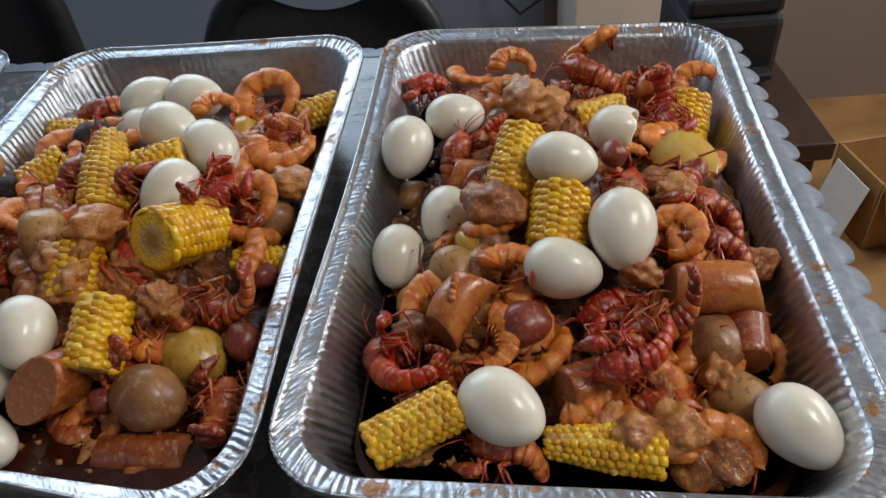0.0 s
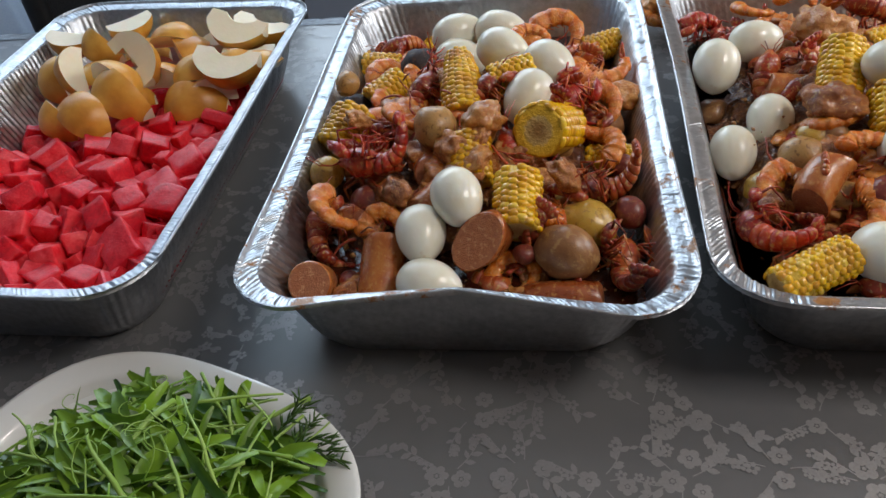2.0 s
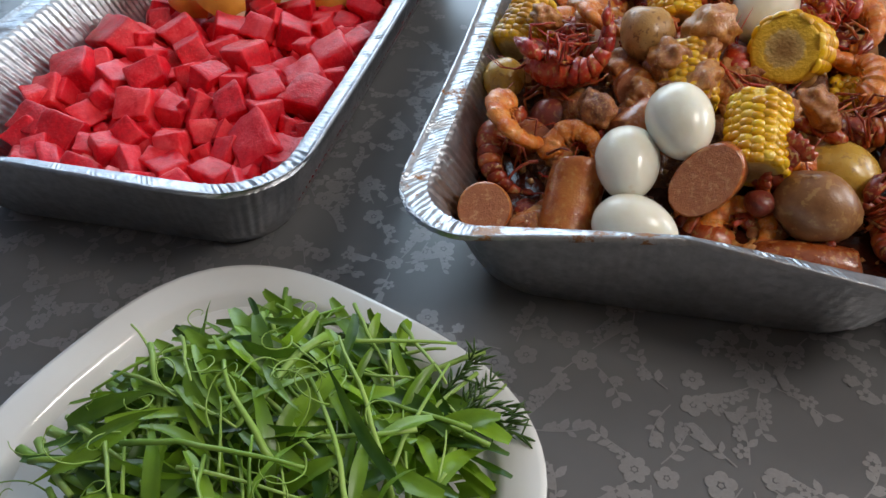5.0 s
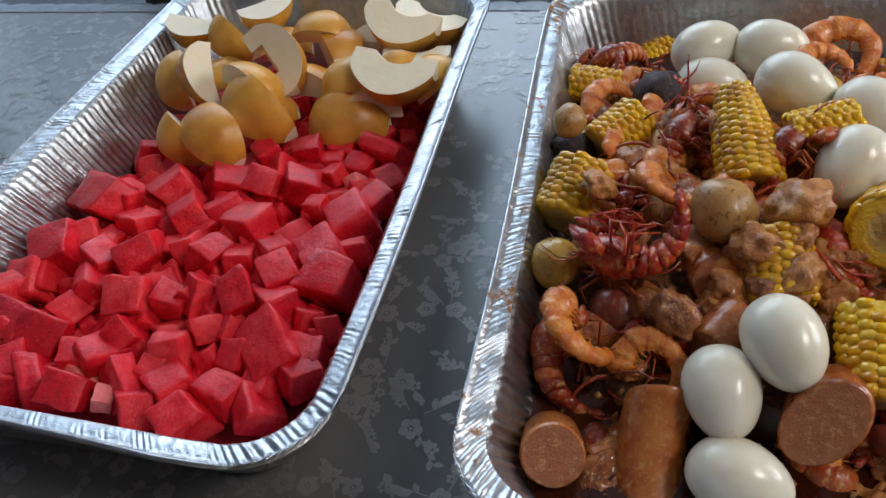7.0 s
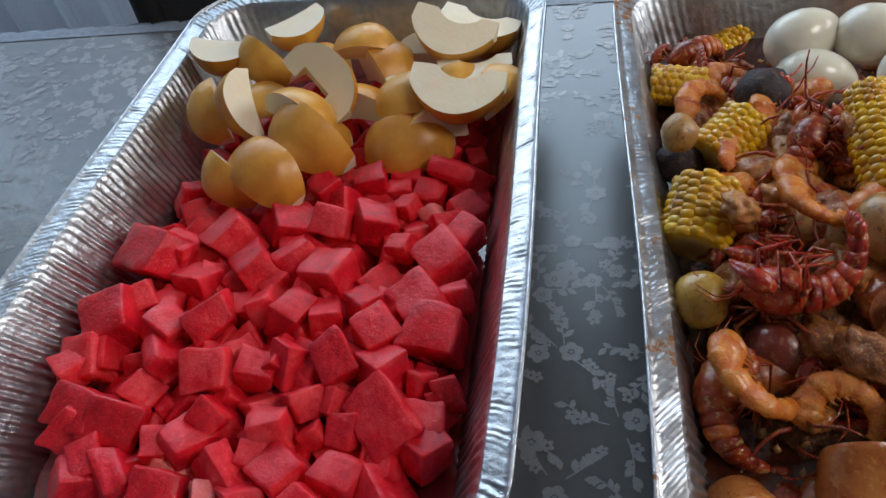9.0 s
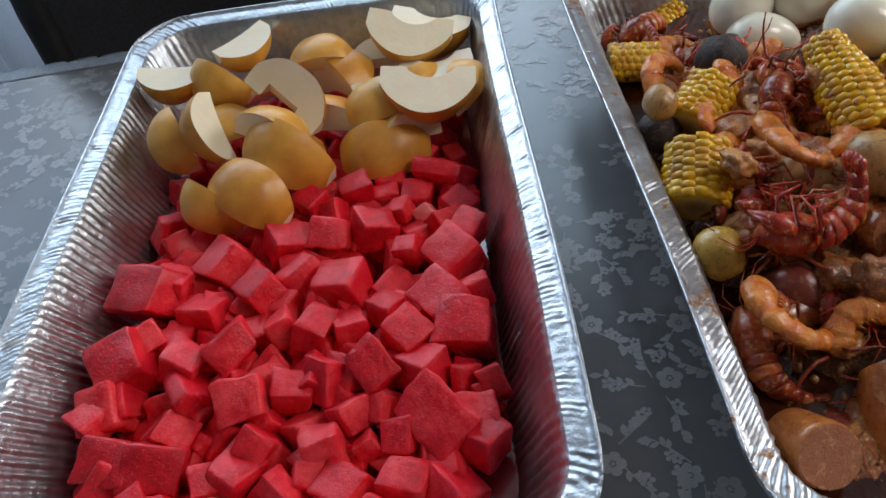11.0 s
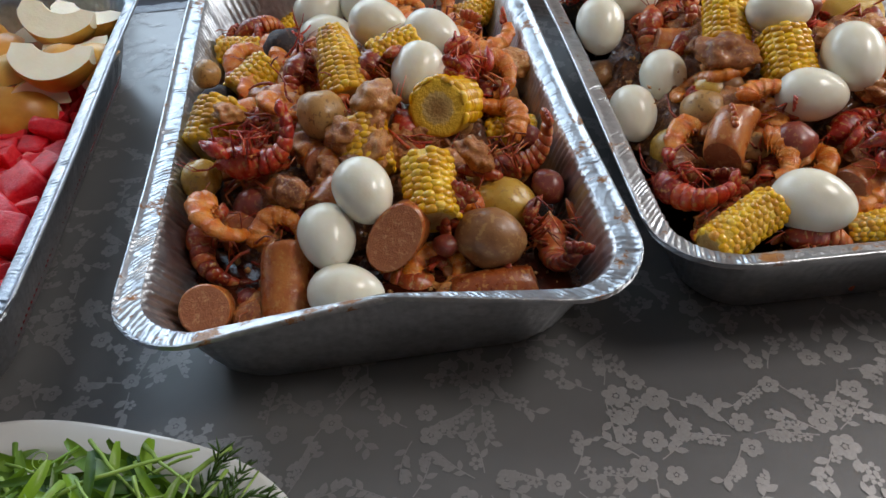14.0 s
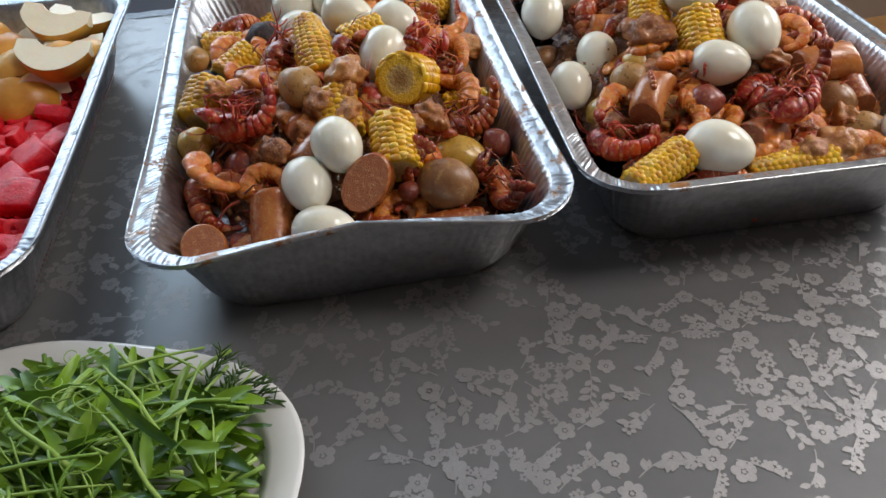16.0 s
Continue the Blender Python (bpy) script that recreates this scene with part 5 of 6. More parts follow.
MELON_BACK = [
    (-0.418, 0.491, 0.023), (-0.352, 0.502, 0.02), (-0.569, 0.476, 0.026), (-0.549, 0.466, 0.042),
    (-0.521, 0.459, 0.029), (-0.528, 0.484, 0.023), (-0.486, 0.467, 0.028), (-0.472, 0.476, 0.02),
    (-0.45, 0.465, 0.031), (-0.419, 0.463, 0.03), (-0.366, 0.48, 0.032), (-0.393, 0.468, 0.022),
    (-0.468, 0.447, 0.027), (-0.434, 0.442, 0.029), (-0.389, 0.447, 0.032), (-0.36, 0.456, 0.024),
    (-0.347, 0.487, 0.018), (-0.493, 0.454, 0.016), (-0.597, 0.487, 0.034), (-0.581, 0.453, 0.034),
    (-0.627, 0.517, 0.033), (-0.612, 0.527, 0.028), (-0.597, 0.537, 0.026),
]

TOP_A = [(0.38, 0.785), (0.48, 0.790), (0.54, 0.800), (0.60, 0.800), (0.66, 0.796), (0.72, 0.790), (0.80, 0.790)]
TOP_B = [(0.38, 0.790), (0.415, 0.800), (0.44, 0.808), (0.47, 0.830), (0.56, 0.848), (0.66, 0.850), (0.70, 0.845), (0.77, 0.828), (0.82, 0.805), (0.86, 0.792)]
TOP_C = [(0.36, 0.808), (0.41, 0.812), (0.45, 0.815), (0.50, 0.838), (0.55, 0.855), (0.60, 0.858), (0.65, 0.848), (0.70, 0.840), (0.75, 0.830), (0.83, 0.820), (0.88, 0.812)]
eggs(EGGS_MIDDLE, "peeled white boiled egg on the seafood boil", "eggs in the middle tray", 1)
eggs(EGGS_RIGHT, "peeled white boiled egg on the seafood boil", "eggs in the end tray", 2, (3,))
corn(CORN_MIDDLE, "corn in the middle tray", 3, (4, 5, 6, 10))
corn(CORN_RIGHT, "corn in the end tray", 4, (0, 1, 3, 4, 5))
potatoes(POTATOES_MIDDLE, "tbykkyrrbtr", "potatoes in the middle tray", 5)
potatoes(POTATOES_RIGHT, "ybtbrrrtb", "potatoes in the end tray", 6)
SLICE = "brown smoked sausage piece with a cut face"
IN_MIDDLE, IN_END = "sausage in the middle tray", "sausage in the end tray"
sausage((-0.087, 0.432, 0.825), (-0.076, 0.460, 0.808), 0.0170, SLICE, IN_MIDDLE, 0.2, 0, 0.030, 28, 1.45)
sausage((-0.159, 0.456, 0.806), (-0.166, 0.420, 0.778), 0.0180, SLICE, IN_MIDDLE, 0.35, 0.05, 0.05, 160)
sausage((-0.216, 0.440, 0.784), (-0.214, 0.418, 0.806), 0.0168, SLICE, IN_MIDDLE, 0.0, 0, 0.034)
sausage((-0.057, 0.414, 0.779), (0.005, 0.410, 0.782), 0.0130, SLICE, IN_MIDDLE, 0.3, 0.06, 0.05)
sausage((-0.117, 0.502, 0.820), (-0.131, 0.484, 0.818), 0.0130, SLICE, IN_MIDDLE, 0.2, 0, 0.034)
sausage((0.272, 0.437, 0.797), (0.243, 0.427, 0.798), 0.0170, SLICE, IN_END, 0.2, 0, 0.036)
sausage((0.318, 0.488, 0.820), (0.374, 0.481, 0.824), 0.0180, SLICE, IN_END, 0.25, 0.06, 0.05)
sausage((0.193, 0.503, 0.828), (0.167, 0.473, 0.811), 0.0155, SLICE, IN_END, 0.3, 0.08, 0.045, 30)
sausage((0.364, 0.470, 0.810), (0.360, 0.444, 0.802), 0.0140, SLICE, IN_END, 0.2, 0, 0.034)
shrimps(SHRIMP_MIDDLE, "shrimp in the middle tray", 7)
shrimps([(r[0], r[1] - 0.004, r[2] - 0.014, r[3], r[4] - 0.004, r[5] - 0.004, r[6]) if i == 1 else r for i, r in enumerate(SHRIMP_RIGHT)], "shrimp in the end tray", 8, {1: 40})
crawfishes(CRAWFISH_MIDDLE, "crawfish in the middle tray", 9, (0, 6, 8), {0: 150, 1: 60, 4: 170, 5: 160})
crawfishes(CRAWFISH_RIGHT, "crawfish in the end tray", 10, (0, 3, 4, 6))


def fillers(where, table, keep, counts, seed, group):
    """More of the boil, half sunk in the sauce between the pieces on top."""
    rnd = random.Random(seed)

    def spot(drop, hx=0.098, hy=0.186):
        while True:
            w = where @ Vector((rnd.uniform(-hx, hx), rnd.uniform(-hy, hy), 0))
            if all((w.x - k[0]) ** 2 + (w.y - k[1]) ** 2 > 0.040 ** 2 for k in keep):
                return Vector((w.x, w.y, max(mound(where, table, w) - drop + rnd.uniform(-0.004, 0.003), TABLE + 0.026)))

    def stretch(p, size):
        a = rnd.uniform(0, 6.28)
        d = Vector((math.cos(a), math.sin(a), rnd.uniform(-0.3, 0.3))) * size / 2
        return (*(p - d), *(p + d))

    shrimps([(*stretch(spot(0.022), 0.046), 0.012) for _ in range(counts[0])], "shrimp" + group, seed + 1)
    crawfishes([(*stretch(spot(0.025), 0.05), 0.012) for _ in range(counts[1])], "crawfish" + group, seed + 2, tuple(range(0, counts[1], 4)))
    potatoes([(*spot(0.026, 0.100, 0.196), rnd.uniform(0.013, 0.017)) for _ in range(counts[2])], "tbrytbrbtbytb" * 2, "potatoes" + group, seed + 3)
    wall = []
    for side in (-1, 1):
        for k in range(2, 7):
            w = where @ Vector((side * rnd.uniform(0.096, 0.102), -0.165 + 0.055 * k + rnd.uniform(-0.01, 0.01), 0))
            if all((w.x - e[0]) ** 2 + (w.y - e[1]) ** 2 > 0.034 ** 2 for e in keep):
                z = mound(where, table, w) - 0.014
                d = where.to_3x3() @ Vector((rnd.uniform(-0.008, 0.008), rnd.choice((-1, 1)) * 0.022, 0))
                wall.append((w.x - d.x, w.y - d.y, z - 0.003, w.x + d.x, w.y + d.y, z + 0.003, 0.012))
    crawfishes(wall[::2], "crawfish" + group, seed + 7, (0, 2))
    shrimps(wall[1::2], "shrimp" + group, seed + 8)
    clumps([(*spot(0.021, 0.104, 0.208), rnd.uniform(0.010, 0.016)) for _ in range(66)], "shrimp meat" + group, seed + 5)
    for _ in range(counts[3]):
        q = stretch(spot(0.026), 0.036)
        sausage(q[:3], q[3:], 0.0145, "brown smoked sausage piece half sunk in sauce", "sausage" + group, rnd.uniform(-0.3, 0.3))


def knobbly(seed):
    bm = bmesh.new()
    bmesh.ops.create_icosphere(bm, subdivisions=4, radius=1)
    for v in bm.verts:
        q = v.co + Vector((seed * 3.7, 0, 0))
        d = 0.40 * noise.noise(q * 1.9) + 0.16 * abs(noise.noise(q * 4.5)) + 0.07 * noise.noise(q * 11)
        v.co = Vector((v.co.x * 1.25, v.co.y, v.co.z * 0.8)) * (1 + d)
    return from_bm("shrimp_meat", bm)


CLUMPS = [knobbly(20 + k) for k in range(7)]


def clumps(rows, group, seed):
    """Knobbly pieces of shrimp meat thick with minced garlic."""
    rnd = random.Random(seed)
    for i, (x, y, z, r) in enumerate(rows):
        ob = part("shrimp_meat", CLUMPS[i % 7], CLUMP)
        ob.matrix_basis = sized(pose(x, y, z, rnd.uniform(-40, 40), rnd.uniform(-40, 40), rnd.uniform(0, 360)), r)
        tagged(ob, "tan shrimp meat thickly coated with minced garlic", "shrimp meat", group)


clumps(CLUMPS_MIDDLE + [(-0.104, 0.533, 0.845, 0.0115), (-0.086, 0.517, 0.838, 0.0120), (-0.084, 0.540, 0.848, 0.0095), (-0.100, 0.512, 0.832, 0.0100)], "shrimp meat in the middle tray", 15)
clumps(CLUMPS_RIGHT + [(0.246, 0.714, 0.842, 0.0185), (0.262, 0.706, 0.838, 0.0150)], "shrimp meat in the end tray", 16)


def strew_legs(where, table, keep, count, seed, group):
    """Loose crawfish legs and feelers lying over the boil."""
    rnd = random.Random(seed)
    made = []
    for k in range(6):
        pts, p, d = [], Vector((0, 0, 0)), Vector((1, 0, rnd.uniform(0.1, 0.5)))
        for i in range(7):
            pts.append(p.copy())
            d = (d + Vector((0, rnd.uniform(-0.5, 0.5), rnd.uniform(-0.5, 0.3)))).normalized()
            p = p + d / 6
        r = rnd.choice((0.022, 0.03, 0.04))
        made.append(mesh("shell_scrap", *tube(pts, [r * (1 - 0.11 * i) for i in range(7)], 6)))
    for i in range(count):
        w = where @ Vector((rnd.uniform(-0.105, 0.105), rnd.uniform(-0.20, 0.20), 0))
        if any((w.x - k[0]) ** 2 + (w.y - k[1]) ** 2 < 0.05 ** 2 for k in keep):
            continue
        ob = part("shell_scrap", rnd.choice(made), rnd.choice((SHELL, SHELL_DARK)))
        ob.matrix_basis = sized(pose(w.x, w.y, mound(where, table, w) - 0.010 + rnd.uniform(-0.006, 0.003), rnd.uniform(0, 360), rnd.uniform(-25, 15), rnd.uniform(0, 360)), rnd.uniform(0.025, 0.05))
        tagged(ob, "thin red scrap of crawfish shell on the food", "shell scrap", group)


EGG_B, EGG_C = ([((r[0] + r[3]) / 2, (r[1] + r[4]) / 2) for r in rows] for rows in (EGGS_MIDDLE, EGGS_RIGHT))
strew_legs(AT_B, TOP_B, EGG_B, 110, 71, "shell scraps in the middle tray")
strew_legs(AT_C, TOP_C, EGG_C, 100, 72, "shell scraps in the end tray")
fillers(AT_B, TOP_B, EGG_B, (18, 20, 12, 5), 51, " in the middle tray")
fillers(AT_C, TOP_C, EGG_C, (18, 20, 12, 5), 61, " in the end tray")
bed("boil_base", AT_B, TOP_B, 0.028, EGG_B, "saucy bed of chopped garlic, onion and shells", "seafood boil", STEW, 3, 0.009, 0.0026)
bed("boil_base", AT_C, TOP_C, 0.030, EGG_C, "saucy bed of chopped garlic, onion and shells", "seafood boil", STEW, 8, 0.009, 0.0026)
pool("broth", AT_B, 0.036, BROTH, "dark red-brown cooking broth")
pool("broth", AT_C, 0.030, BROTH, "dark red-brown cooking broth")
crumbs("minced_garlic", AT_B, TOP_B, 700, 31, 0.020, "tan minced garlic and onion bits", BITS)
crumbs("minced_garlic", AT_C, TOP_C, 700, 32, 0.020, "tan minced garlic and onion bits", BITS)

rnd = random.Random(77)
for x, y, s in MELON_BACK + MELON_MIDDLE + MELON_FRONT:
    melon(x, y, heap(TOP_A, y) - 0.011 + rnd.uniform(-0.003, 0.003), s, rnd)
for j in range(17):
    for i in range(10):
        w = AT_A @ Vector((-0.108 + 0.024 * i + rnd.uniform(-0.006, 0.006), -0.192 + 0.0240 * j + rnd.uniform(-0.006, 0.006), 0))
        if i in (0, 9) and j in (0, 1, 15, 16):
            continue
        melon(w.x, w.y, heap(TOP_A, w.y) - 0.025 + rnd.uniform(-0.004, 0.004), rnd.uniform(0.020, 0.028) if i in (0, 9) else rnd.uniform(0.024, 0.032), rnd, False)
pool("watermelon_juice", AT_A, 0.012, JUICE, "thin red watermelon juice in the tray")
pears(PEARS_FRONT + PEARS_BACK, (128, 40, 70, 60, 20, 45, -38, -80, 45, 25, 140, 128, 142, 122, 60, 130, 0, -25, 15), (0, 3, 0, 1, 3, 0, 3, 2, 1, 3, 4, 4, 4, 4, 1, 0, 3, 1, 0))
pears([(-0.56, 0.79, 0.806, -0.50, 0.80, 0.806, 0.02), (-0.47, 0.80, 0.806, -0.41, 0.78, 0.806, 0.02), (-0.39, 0.79, 0.806, -0.33, 0.80, 0.806, 0.02), (-0.52, 0.85, 0.806, -0.46, 0.86, 0.806, 0.02),
       (-0.42, 0.86, 0.806, -0.36, 0.85, 0.806, 0.02), (-0.50, 0.74, 0.800, -0.45, 0.75, 0.800, 0.02), (-0.41, 0.75, 0.800, -0.36, 0.77, 0.800, 0.02)], (20, -30, 40, 10, -90, 30, -40), (3, 1, 0, 3, 2, 1, 3))

# ---- plate of greens ----
AT_P = pose(-0.3155, 0.2445, TABLE, 0, 0, -25)


def plate():
    p = thing("serving_plate", "white porcelain rounded square plate under green shoots", "plate", m=AT_P)
    loops = []
    for f, z in ((0.30, 0.0035), (0.56, 0.004), (0.57, 0.0), (0.62, 0.0), (0.66, 0.004), (0.80, 0.012), (0.97, 0.0215), (0.995, 0.0228), (1.0, 0.0240), (0.995, 0.0252), (0.975, 0.0252), (0.87, 0.0225), (0.845, 0.0200), (0.82, 0.0125), (0.79, 0.0090), (0.62, 0.0078), (0.3, 0.0075)):
        ring = []
        for k in range(96):
            a = 2 * math.pi * k / 96
            c, s = math.cos(a), math.sin(a)
            q = (abs(c / 0.147) ** 2.8 + abs(s / 0.126) ** 2.8) ** (-1 / 2.8)
            ring.append((f * q * c, f * q * s, z))
        loops.append(ring)
    v, f = loft(loops, True, (True, True))
    part("dish", mesh("dish", v, f), PORCELAIN, p)
    return p


plate()


def blade(seed, length, width, curl, twist):
    """A narrow leaf with a folded midrib and pointed tip, along x."""
    rnd = random.Random(seed)
    n, rows = 10, []
    sway = rnd.uniform(-0.40, 0.40)
    for i in range(n + 1):
        u = i / n
        w = width * (math.sin(math.pi * min(1, 0.10 + 0.90 * u)) ** 0.9) * (1 - 0.25 * u)
        if i == n:
            w = width * 0.02
        a = curl * u
        x = length * (math.sin(a) / curl if abs(curl) > 1e-3 else u)
        z = length * ((1 - math.cos(a)) / curl if abs(curl) > 1e-3 else 0) * -1
        y = length * sway * u * u
        t = twist * u
        row = []
        for s in (-1, -0.5, 0, 0.5, 1):
            yy, zz = s * w, abs(s) * w * 0.28 + 0.0016 * abs(s) * noise.noise(Vector((u * 7, s * 2, seed)))
            row.append((x, y + yy * math.cos(t) - zz * math.sin(t), z + yy * math.sin(t) + zz * math.cos(t)))
        rows.append(row)
    v, f = loft(rows, False)
    return v, f


def stem(seed, length, r, sway=1.0):
    rnd = random.Random(seed)
    pts, p, d = [], Vector((0, 0, 0)), Vector((1, rnd.uniform(-0.2, 0.2), rnd.uniform(-0.1, 0.2)))
    for i in range(9):
        pts.append(p.copy())
        d = (d + sway * Vector((0, rnd.uniform(-0.22, 0.22), rnd.uniform(-0.26, 0.10)))).normalized()
        p = p + d * length / 8
    return tube(pts, [r * (1 - 0.5 * i / 8) for i in range(9)], 7)


def tendril(seed, length):
    rnd = random.Random(seed)
    pts, p, a, b = [], Vector((0, 0, 0)), rnd.uniform(0, 6), rnd.uniform(0.2, 0.8)
    turn = rnd.choice((-1, 1)) * rnd.uniform(0.15, 0.55)
    for i in range(16):
        pts.append(p.copy())
        a += turn * (0.3 + i / 8)
        b += rnd.uniform(-0.25, 0.2)
        p = p + Vector((math.cos(a) * math.cos(b), math.sin(a) * math.cos(b), math.sin(b))) * length / 16
    return tube(pts, [0.0005 - 0.00002 * i for i in range(16)], 5)


def greens():
    rnd = random.Random(4)
    g = thing("pea_shoots", "heap of fresh green pea shoots on the plate", "greens", m=AT_P)
    blades = [mesh("leaf", *blade(k, rnd.uniform(0.042, 0.074), rnd.uniform(0.0030, 0.0066), rnd.uniform(0.1, 1.8), rnd.uniform(-1.4, 1.4))) for k in range(24)]
    stems = [mesh("stem", *stem(k, rnd.uniform(0.055, 0.095), rnd.uniform(0.0011, 0.0022), 0.7)) for k in range(10)]
    stalks = [mesh("stem", *stem(30 + k, rnd.uniform(0.05, 0.07), rnd.uniform(0.0024, 0.0036), 0.35)) for k in range(4)]

    def height(x, y):
        q = (abs((x - 0.017) / 0.106) ** 2.4 + abs(y / 0.106) ** 2.4)
        return 0.012 + 0.072 * max(0.0, 1 - q) ** 0.7

    for kind, count in (("low", 330), ("top", 400)):
        for i in range(count):
            while True:
                x, y = rnd.uniform(-0.068, 0.106), rnd.uniform(-0.094, 0.094)
                if abs((x - 0.019) / 0.087) ** 2.4 + abs(y / 0.094) ** 2.4 < 1:
                    break
            top = kind == "top"
            z = height(x, y) * (rnd.uniform(0.80, 1.0) if top else rnd.uniform(0.2, 0.85))
            head = rnd.gauss(0, 42) if rnd.random() < 0.75 else rnd.uniform(0, 360)
            if x > 0.05 and abs(head % 360 - 180) > 90:
                head += 180
            isstem = rnd.random() < 0.28
            me = rnd.choice(stems if isstem else blades)
            ob = part("stem" if isstem else "leaf", me, STEM if isstem else LEAF, g)
            s = rnd.uniform(0.65, 1.1)
            c, sn = math.cos(radians(head)), math.sin(radians(head))
            ob.matrix_basis = sized(pose(x + 0.004 - 0.03 * c * s, y - 0.03 * sn * s, z, rnd.gauss(0, 24), rnd.gauss(-3, 12), head), s)
    # thick cut stalks whose ends stick out over the plate
    for i in range(16):
        y = -0.060 + 0.090 * rnd.random()
        ob = part("stem", rnd.choice(stalks), STEM, g)
        ob.matrix_basis = sized(pose(-0.090 + 0.026 * rnd.random(), y, 0.024 + 0.030 * rnd.random(), rnd.uniform(0, 360), rnd.gauss(-6, 6), rnd.gauss(8, 12)), 1.0)
    v = [tendril(k, rnd.uniform(0.03, 0.06)) for k in range(34)]
    tv, tf = [], []
    for vv, ff in v:
        while True:
            x, y = rnd.uniform(-0.09, 0.118), rnd.uniform(-0.075, 0.075)
            if abs(x / 0.118) ** 2.2 + abs(y / 0.10) ** 2.2 < 1:
                break
        k = len(tv)
        o = Vector((x, y, height(x, y) + 0.002))
        tv += [p + o for p in vv]
        tf += [tuple(i + k for i in q) for q in ff]
    # a dark feathery sprig that leans on the rim, and single leaves that stand up from the heap
    sv, sf = [], []
    for k in range(9):
        a, b = radians(35 + 7 * k + rnd.uniform(-6, 6)), rnd.uniform(0.25, 0.8)
        p, d = Vector((0.066 + 0.003 * rnd.random(), 0.060 + 0.004 * k % 0.012, 0.028)), Vector((math.cos(a) * math.cos(b), math.sin(a) * math.cos(b), math.sin(b)))
        pts = []
        for i in range(10):
            pts.append(p.copy())
            d = (d + Vector((rnd.uniform(-0.2, 0.2), rnd.uniform(-0.2, 0.2), rnd.uniform(-0.22, 0.06)))).normalized()
            p = p + d * 0.0050
            if i > 1:
                for _ in range(3):
                    w = (d + Vector((rnd.uniform(-1, 1), rnd.uniform(-1, 1), rnd.uniform(-0.6, 0.8)))).normalized()
                    v, f = tube([p, p + w * 0.006, p + w * 0.010 + Vector((0, 0, -0.001))], [0.0005, 0.0007, 0.0001], 4)
                    sf += [tuple(n + len(sv) for n in q) for q in f]
                    sv += v
        v, f = tube(pts, [0.0008 - 0.00006 * i for i in range(10)], 5)
        sf += [tuple(n + len(sv) for n in q) for q in f]
        sv += v
    tagged(part("feathery_sprig", mesh("feathery_sprig", sv, sf), SPRIG, g, "dark green feathery sprig"), kind="stuff")
    for x, y, z, head, tilt, k in ((-0.036, 0.060, 0.034, 62, -30, 3), (-0.052, 0.046, 0.040, 78, -24, 9), (-0.010, 0.062, 0.036, 45, -20, 14), (0.055, 0.050, 0.030, 10, -8, 5)):
        ob = part("leaf", blades[k], LEAF, g)
        ob.matrix_basis = pose(x, y, z, 20, tilt, head)
    tagged(part("tendril_tangle", mesh("tendril_tangle", tv, tf), STEM, g, "thin curling tendrils"), kind="stuff")


greens()

# ---- beyond the table ----


def office_chair(where, label, hw, top, full):
    """A chair seen over the table's edge: arched frame, mesh back, seat, four legs."""
    ch = thing("chair", label, "chair", "chairs behind the table", where)
    arch = [(-hw * math.cos(math.pi * k / 24), 0.0, 0.58 + (top - 0.58) * math.sin(math.pi * k / 24) ** (0.45 if full else 0.8)) for k in range(25)]
    pts = [(-hw - 0.01, 0.0, 0.40)] + [(-hw - 0.004, 0.0, 0.50)] + arch + [(hw + 0.004, 0.0, 0.50), (hw + 0.01, 0.0, 0.40)]
    part("back_frame", mesh("back_frame", *tube(pts, 0.019, 12)), BLACK, ch)
    rows = []
    for j in range(9):
        u = j / 8
        row = []
        for i in range(25):
            s = 2 * i / 24 - 1
            rim = 0.58 + (top - 0.58) * max(0.0, 1 - s * s) ** (0.22 if full else 0.4)
            high = rim if full else min(rim, 0.712 + 0.030 * (s / 0.5) ** 2)
            row.append((s * hw * 0.985, 0.004 + 0.02 * (1 - s * s), 0.44 + (high - 0.44) * u))
        rows.append(row)
    rows2 = [[(x, y + 0.012, z) for x, y, z in row] for row in rows]
    part("backrest", mesh("backrest", *joined(loft(rows, False), loft(rows2, False))), FABRIC, ch, "black mesh backrest")
    boxed("seat", FABRIC, (0.42, 0.42, 0.06), (0, 0.24, 0.40), ch, 0.02)
    for sx in (-0.18, 0.18):
        for sy in (0.06, 0.42):
            boxed("leg", BLACK, (0.03, 0.03, 0.41), (sx, sy, 0), ch)
    return ch


office_chair(pose(-0.005, 1.20, 0, 0, 0, -3), "black chair with an arched mesh back behind the table", 0.180, 0.80, False)
office_chair(pose(-0.60, 1.20, 0, 0, 0, 0), "black chair with a mesh back beside a curtain", 0.215, 1.02, True)

rows = []
for j in range(9):
    rows.append([(-1.55 + 0.010 * i - 0.012 * j, 1.70 + 0.022 * math.sin(i * 0.55) + 0.010 * math.sin(i * 1.3 + j * 0.2), 0.42 + 0.26 * j) for i in range(50)])
cur = part("curtain", mesh("curtain", *loft(rows, False)), CURTAIN)
tagged(cur, "pale blue-grey curtain hanging beside the window", "curtain")

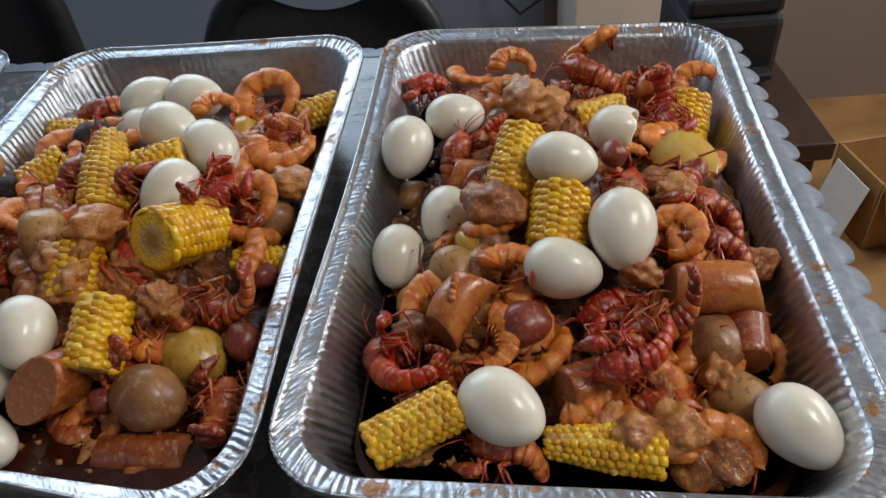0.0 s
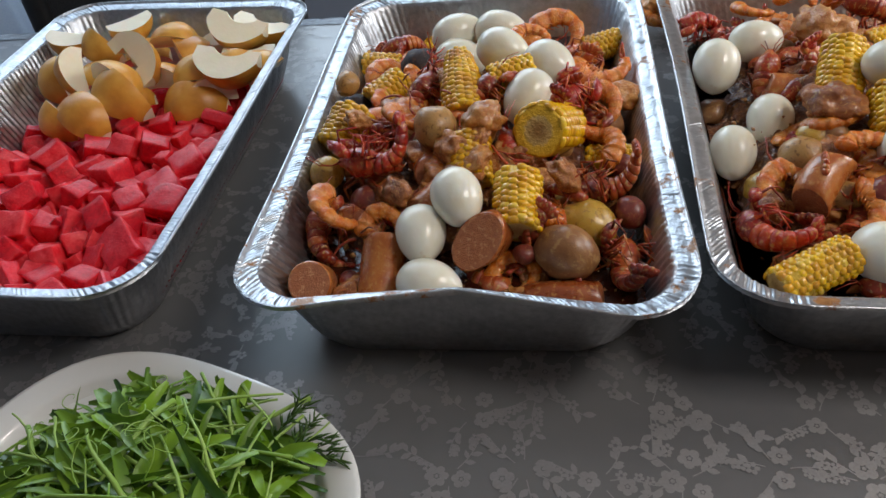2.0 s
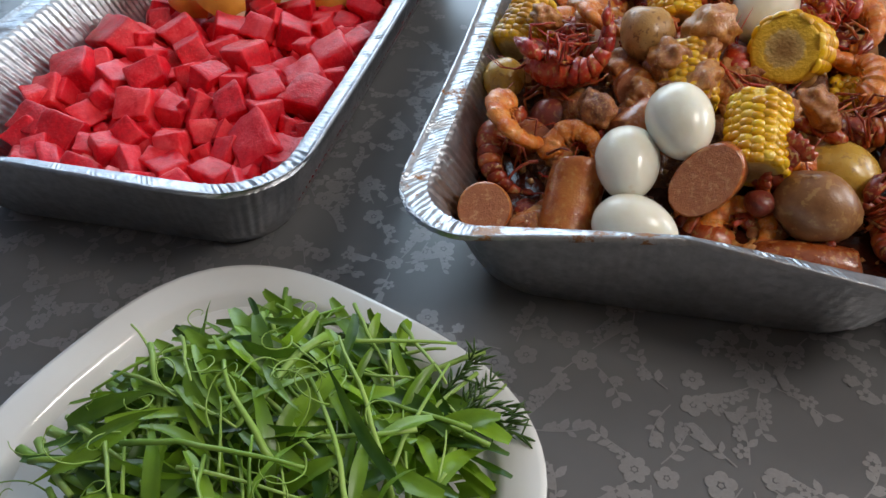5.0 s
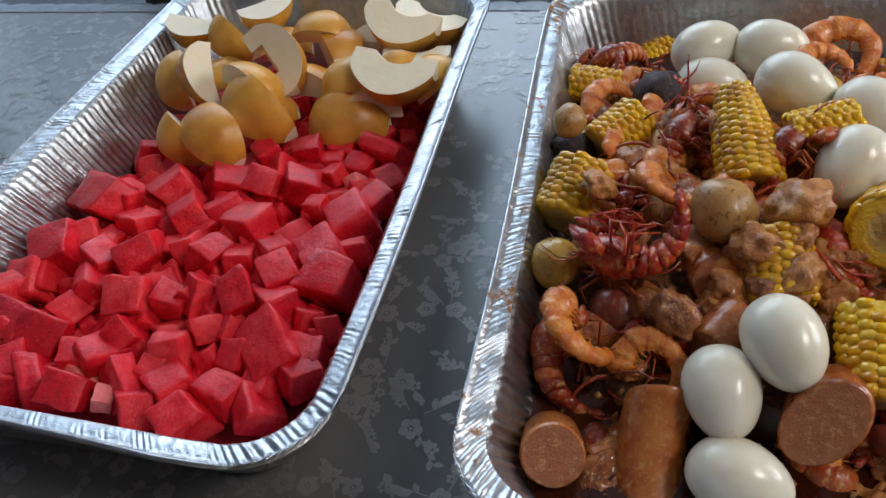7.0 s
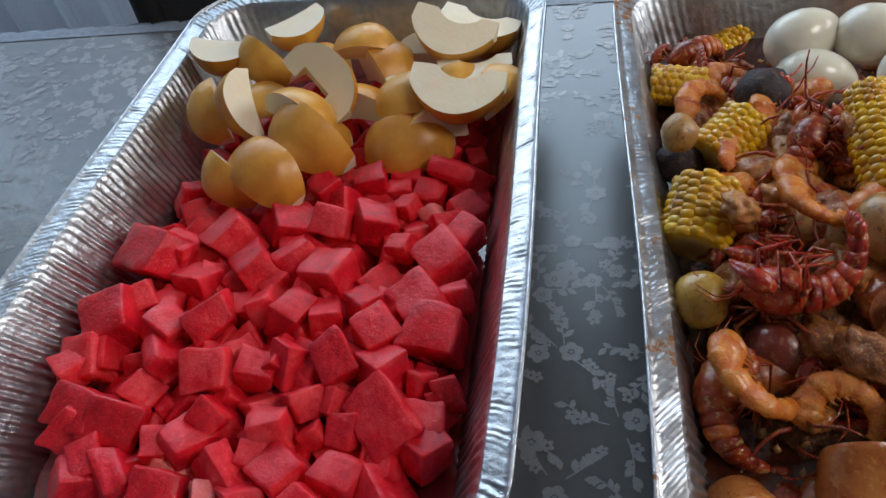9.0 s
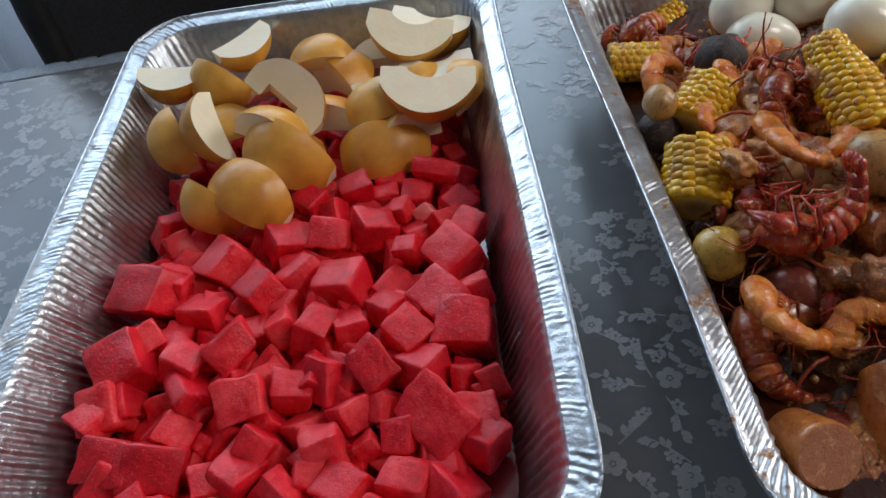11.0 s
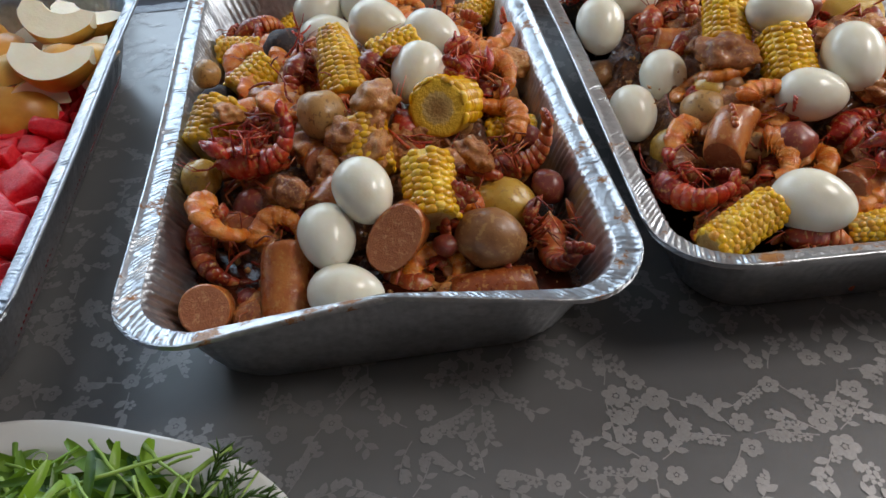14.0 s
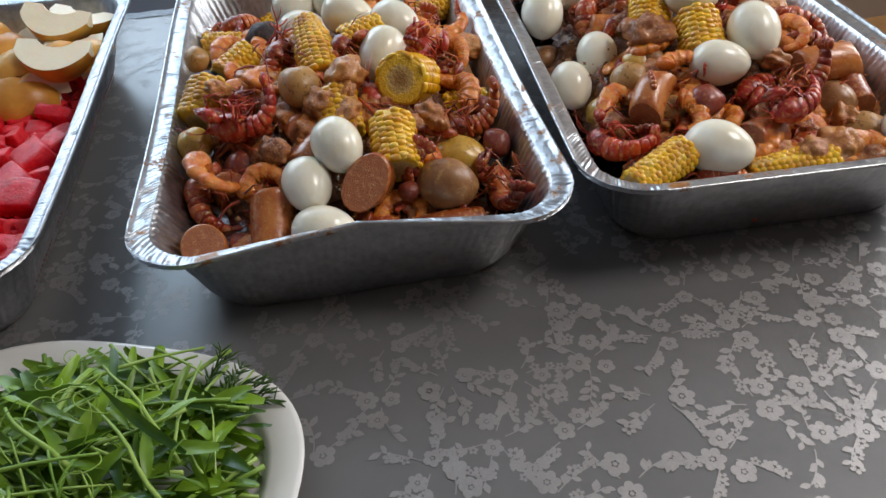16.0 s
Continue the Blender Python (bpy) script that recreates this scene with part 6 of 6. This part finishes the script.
side = thing("side_table", "dark stained wooden side table against the wall", "side table", m=pose(0.42, 1.20, 0))
boxed("tabletop", DARKWOOD, (0.60, 0.35, 0.03), (0, 0, 0.52), side)
boxed("apron", DARKWOOD, (0.54, 0.03, 0.07), (0, -0.145, 0.45), side)
for sx in (-0.26, 0.26):
    for sy in (-0.14, 0.14):
        boxed("leg", DARKWOOD, (0.045, 0.045, 0.52), (sx, sy, 0), side)
pr = thing("printer", "black office printer on the dark side table", "printer", m=pose(0.615, 1.285, 0.55))
boxed("body", BLACK, (0.15, 0.16, 0.11), (0, 0, 0), pr, 0.012)
boxed("lid", BLACK, (0.145, 0.15, 0.03), (0, 0.004, 0.111), pr, 0.008)
boxed("tray", BLACK, (0.12, 0.03, 0.010), (0, -0.094, 0.02), pr, 0.003)
pn = boxed("storage_box", CREAM, (0.25, 0.26, 0.62), (0.585, 1.87, 0), None, 0.006)
tagged(pn, "cream coloured tall storage box against the wall", "storage box")
cb = thing("cardboard_box", "open brown cardboard box on the floor", "box", m=pose(1.25, 1.50, 0, 0, 0, 8))
boxed("bottom", CARD, (0.40, 0.17, 0.006), (0, 0, 0), cb, 0.001)
for size, place in (((0.40, 0.006, 0.17), (0, -0.085, 0.006)), ((0.40, 0.006, 0.17), (0, 0.085, 0.006)), ((0.006, 0.158, 0.17), (-0.197, 0, 0.006)), ((0.006, 0.158, 0.17), (0.197, 0, 0.006))):
    boxed("side", CARD, size, place, cb, 0.001)
flap = boxed("flap", CARD, (0.40, 0.006, 0.13), (0, 0, 0), cb, 0.001)
flap.matrix_basis = pose(0, -0.089, 0.174, 150, 0, 0)
sheet = boxed("paper_sheet", PAPER, (0.004, 0.12, 0.16), (0, 0, 0), None, 0.001)
sheet.matrix_basis = pose(1.00, 1.46, 0.0, 0, 14, 8)
tagged(sheet, "white paper leaning against the cardboard box", "paper")
cable = part("cable", mesh("cable", *tube([(0.36, 1.99, 0.62), (0.34, 1.97, 0.50), (0.30, 1.96, 0.42), (0.36, 1.95, 0.36), (0.42, 1.95, 0.40), (0.46, 1.96, 0.52)], 0.005, 6)), BLACK)
tagged(cable, "black cable hanging against the grey wall", "cable")

# lemon wedge in the end tray
lw = thing("lemon_wedge", "yellow lemon wedge among the crawfish", "lemon", m=sized(along((0.335, 0.63, 0.822), (0.385, 0.605, 0.826), 20), 0.030))
part("peel", PEAR_SETS[0][0].copy(), LEMON, lw).data.materials.clear()
lw.children[0].data.materials.append(LEMON)
part("flesh", PEAR_SETS[0][1].copy(), LEMON, lw).data.materials.clear()
lw.children[1].data.materials.append(LEMON)
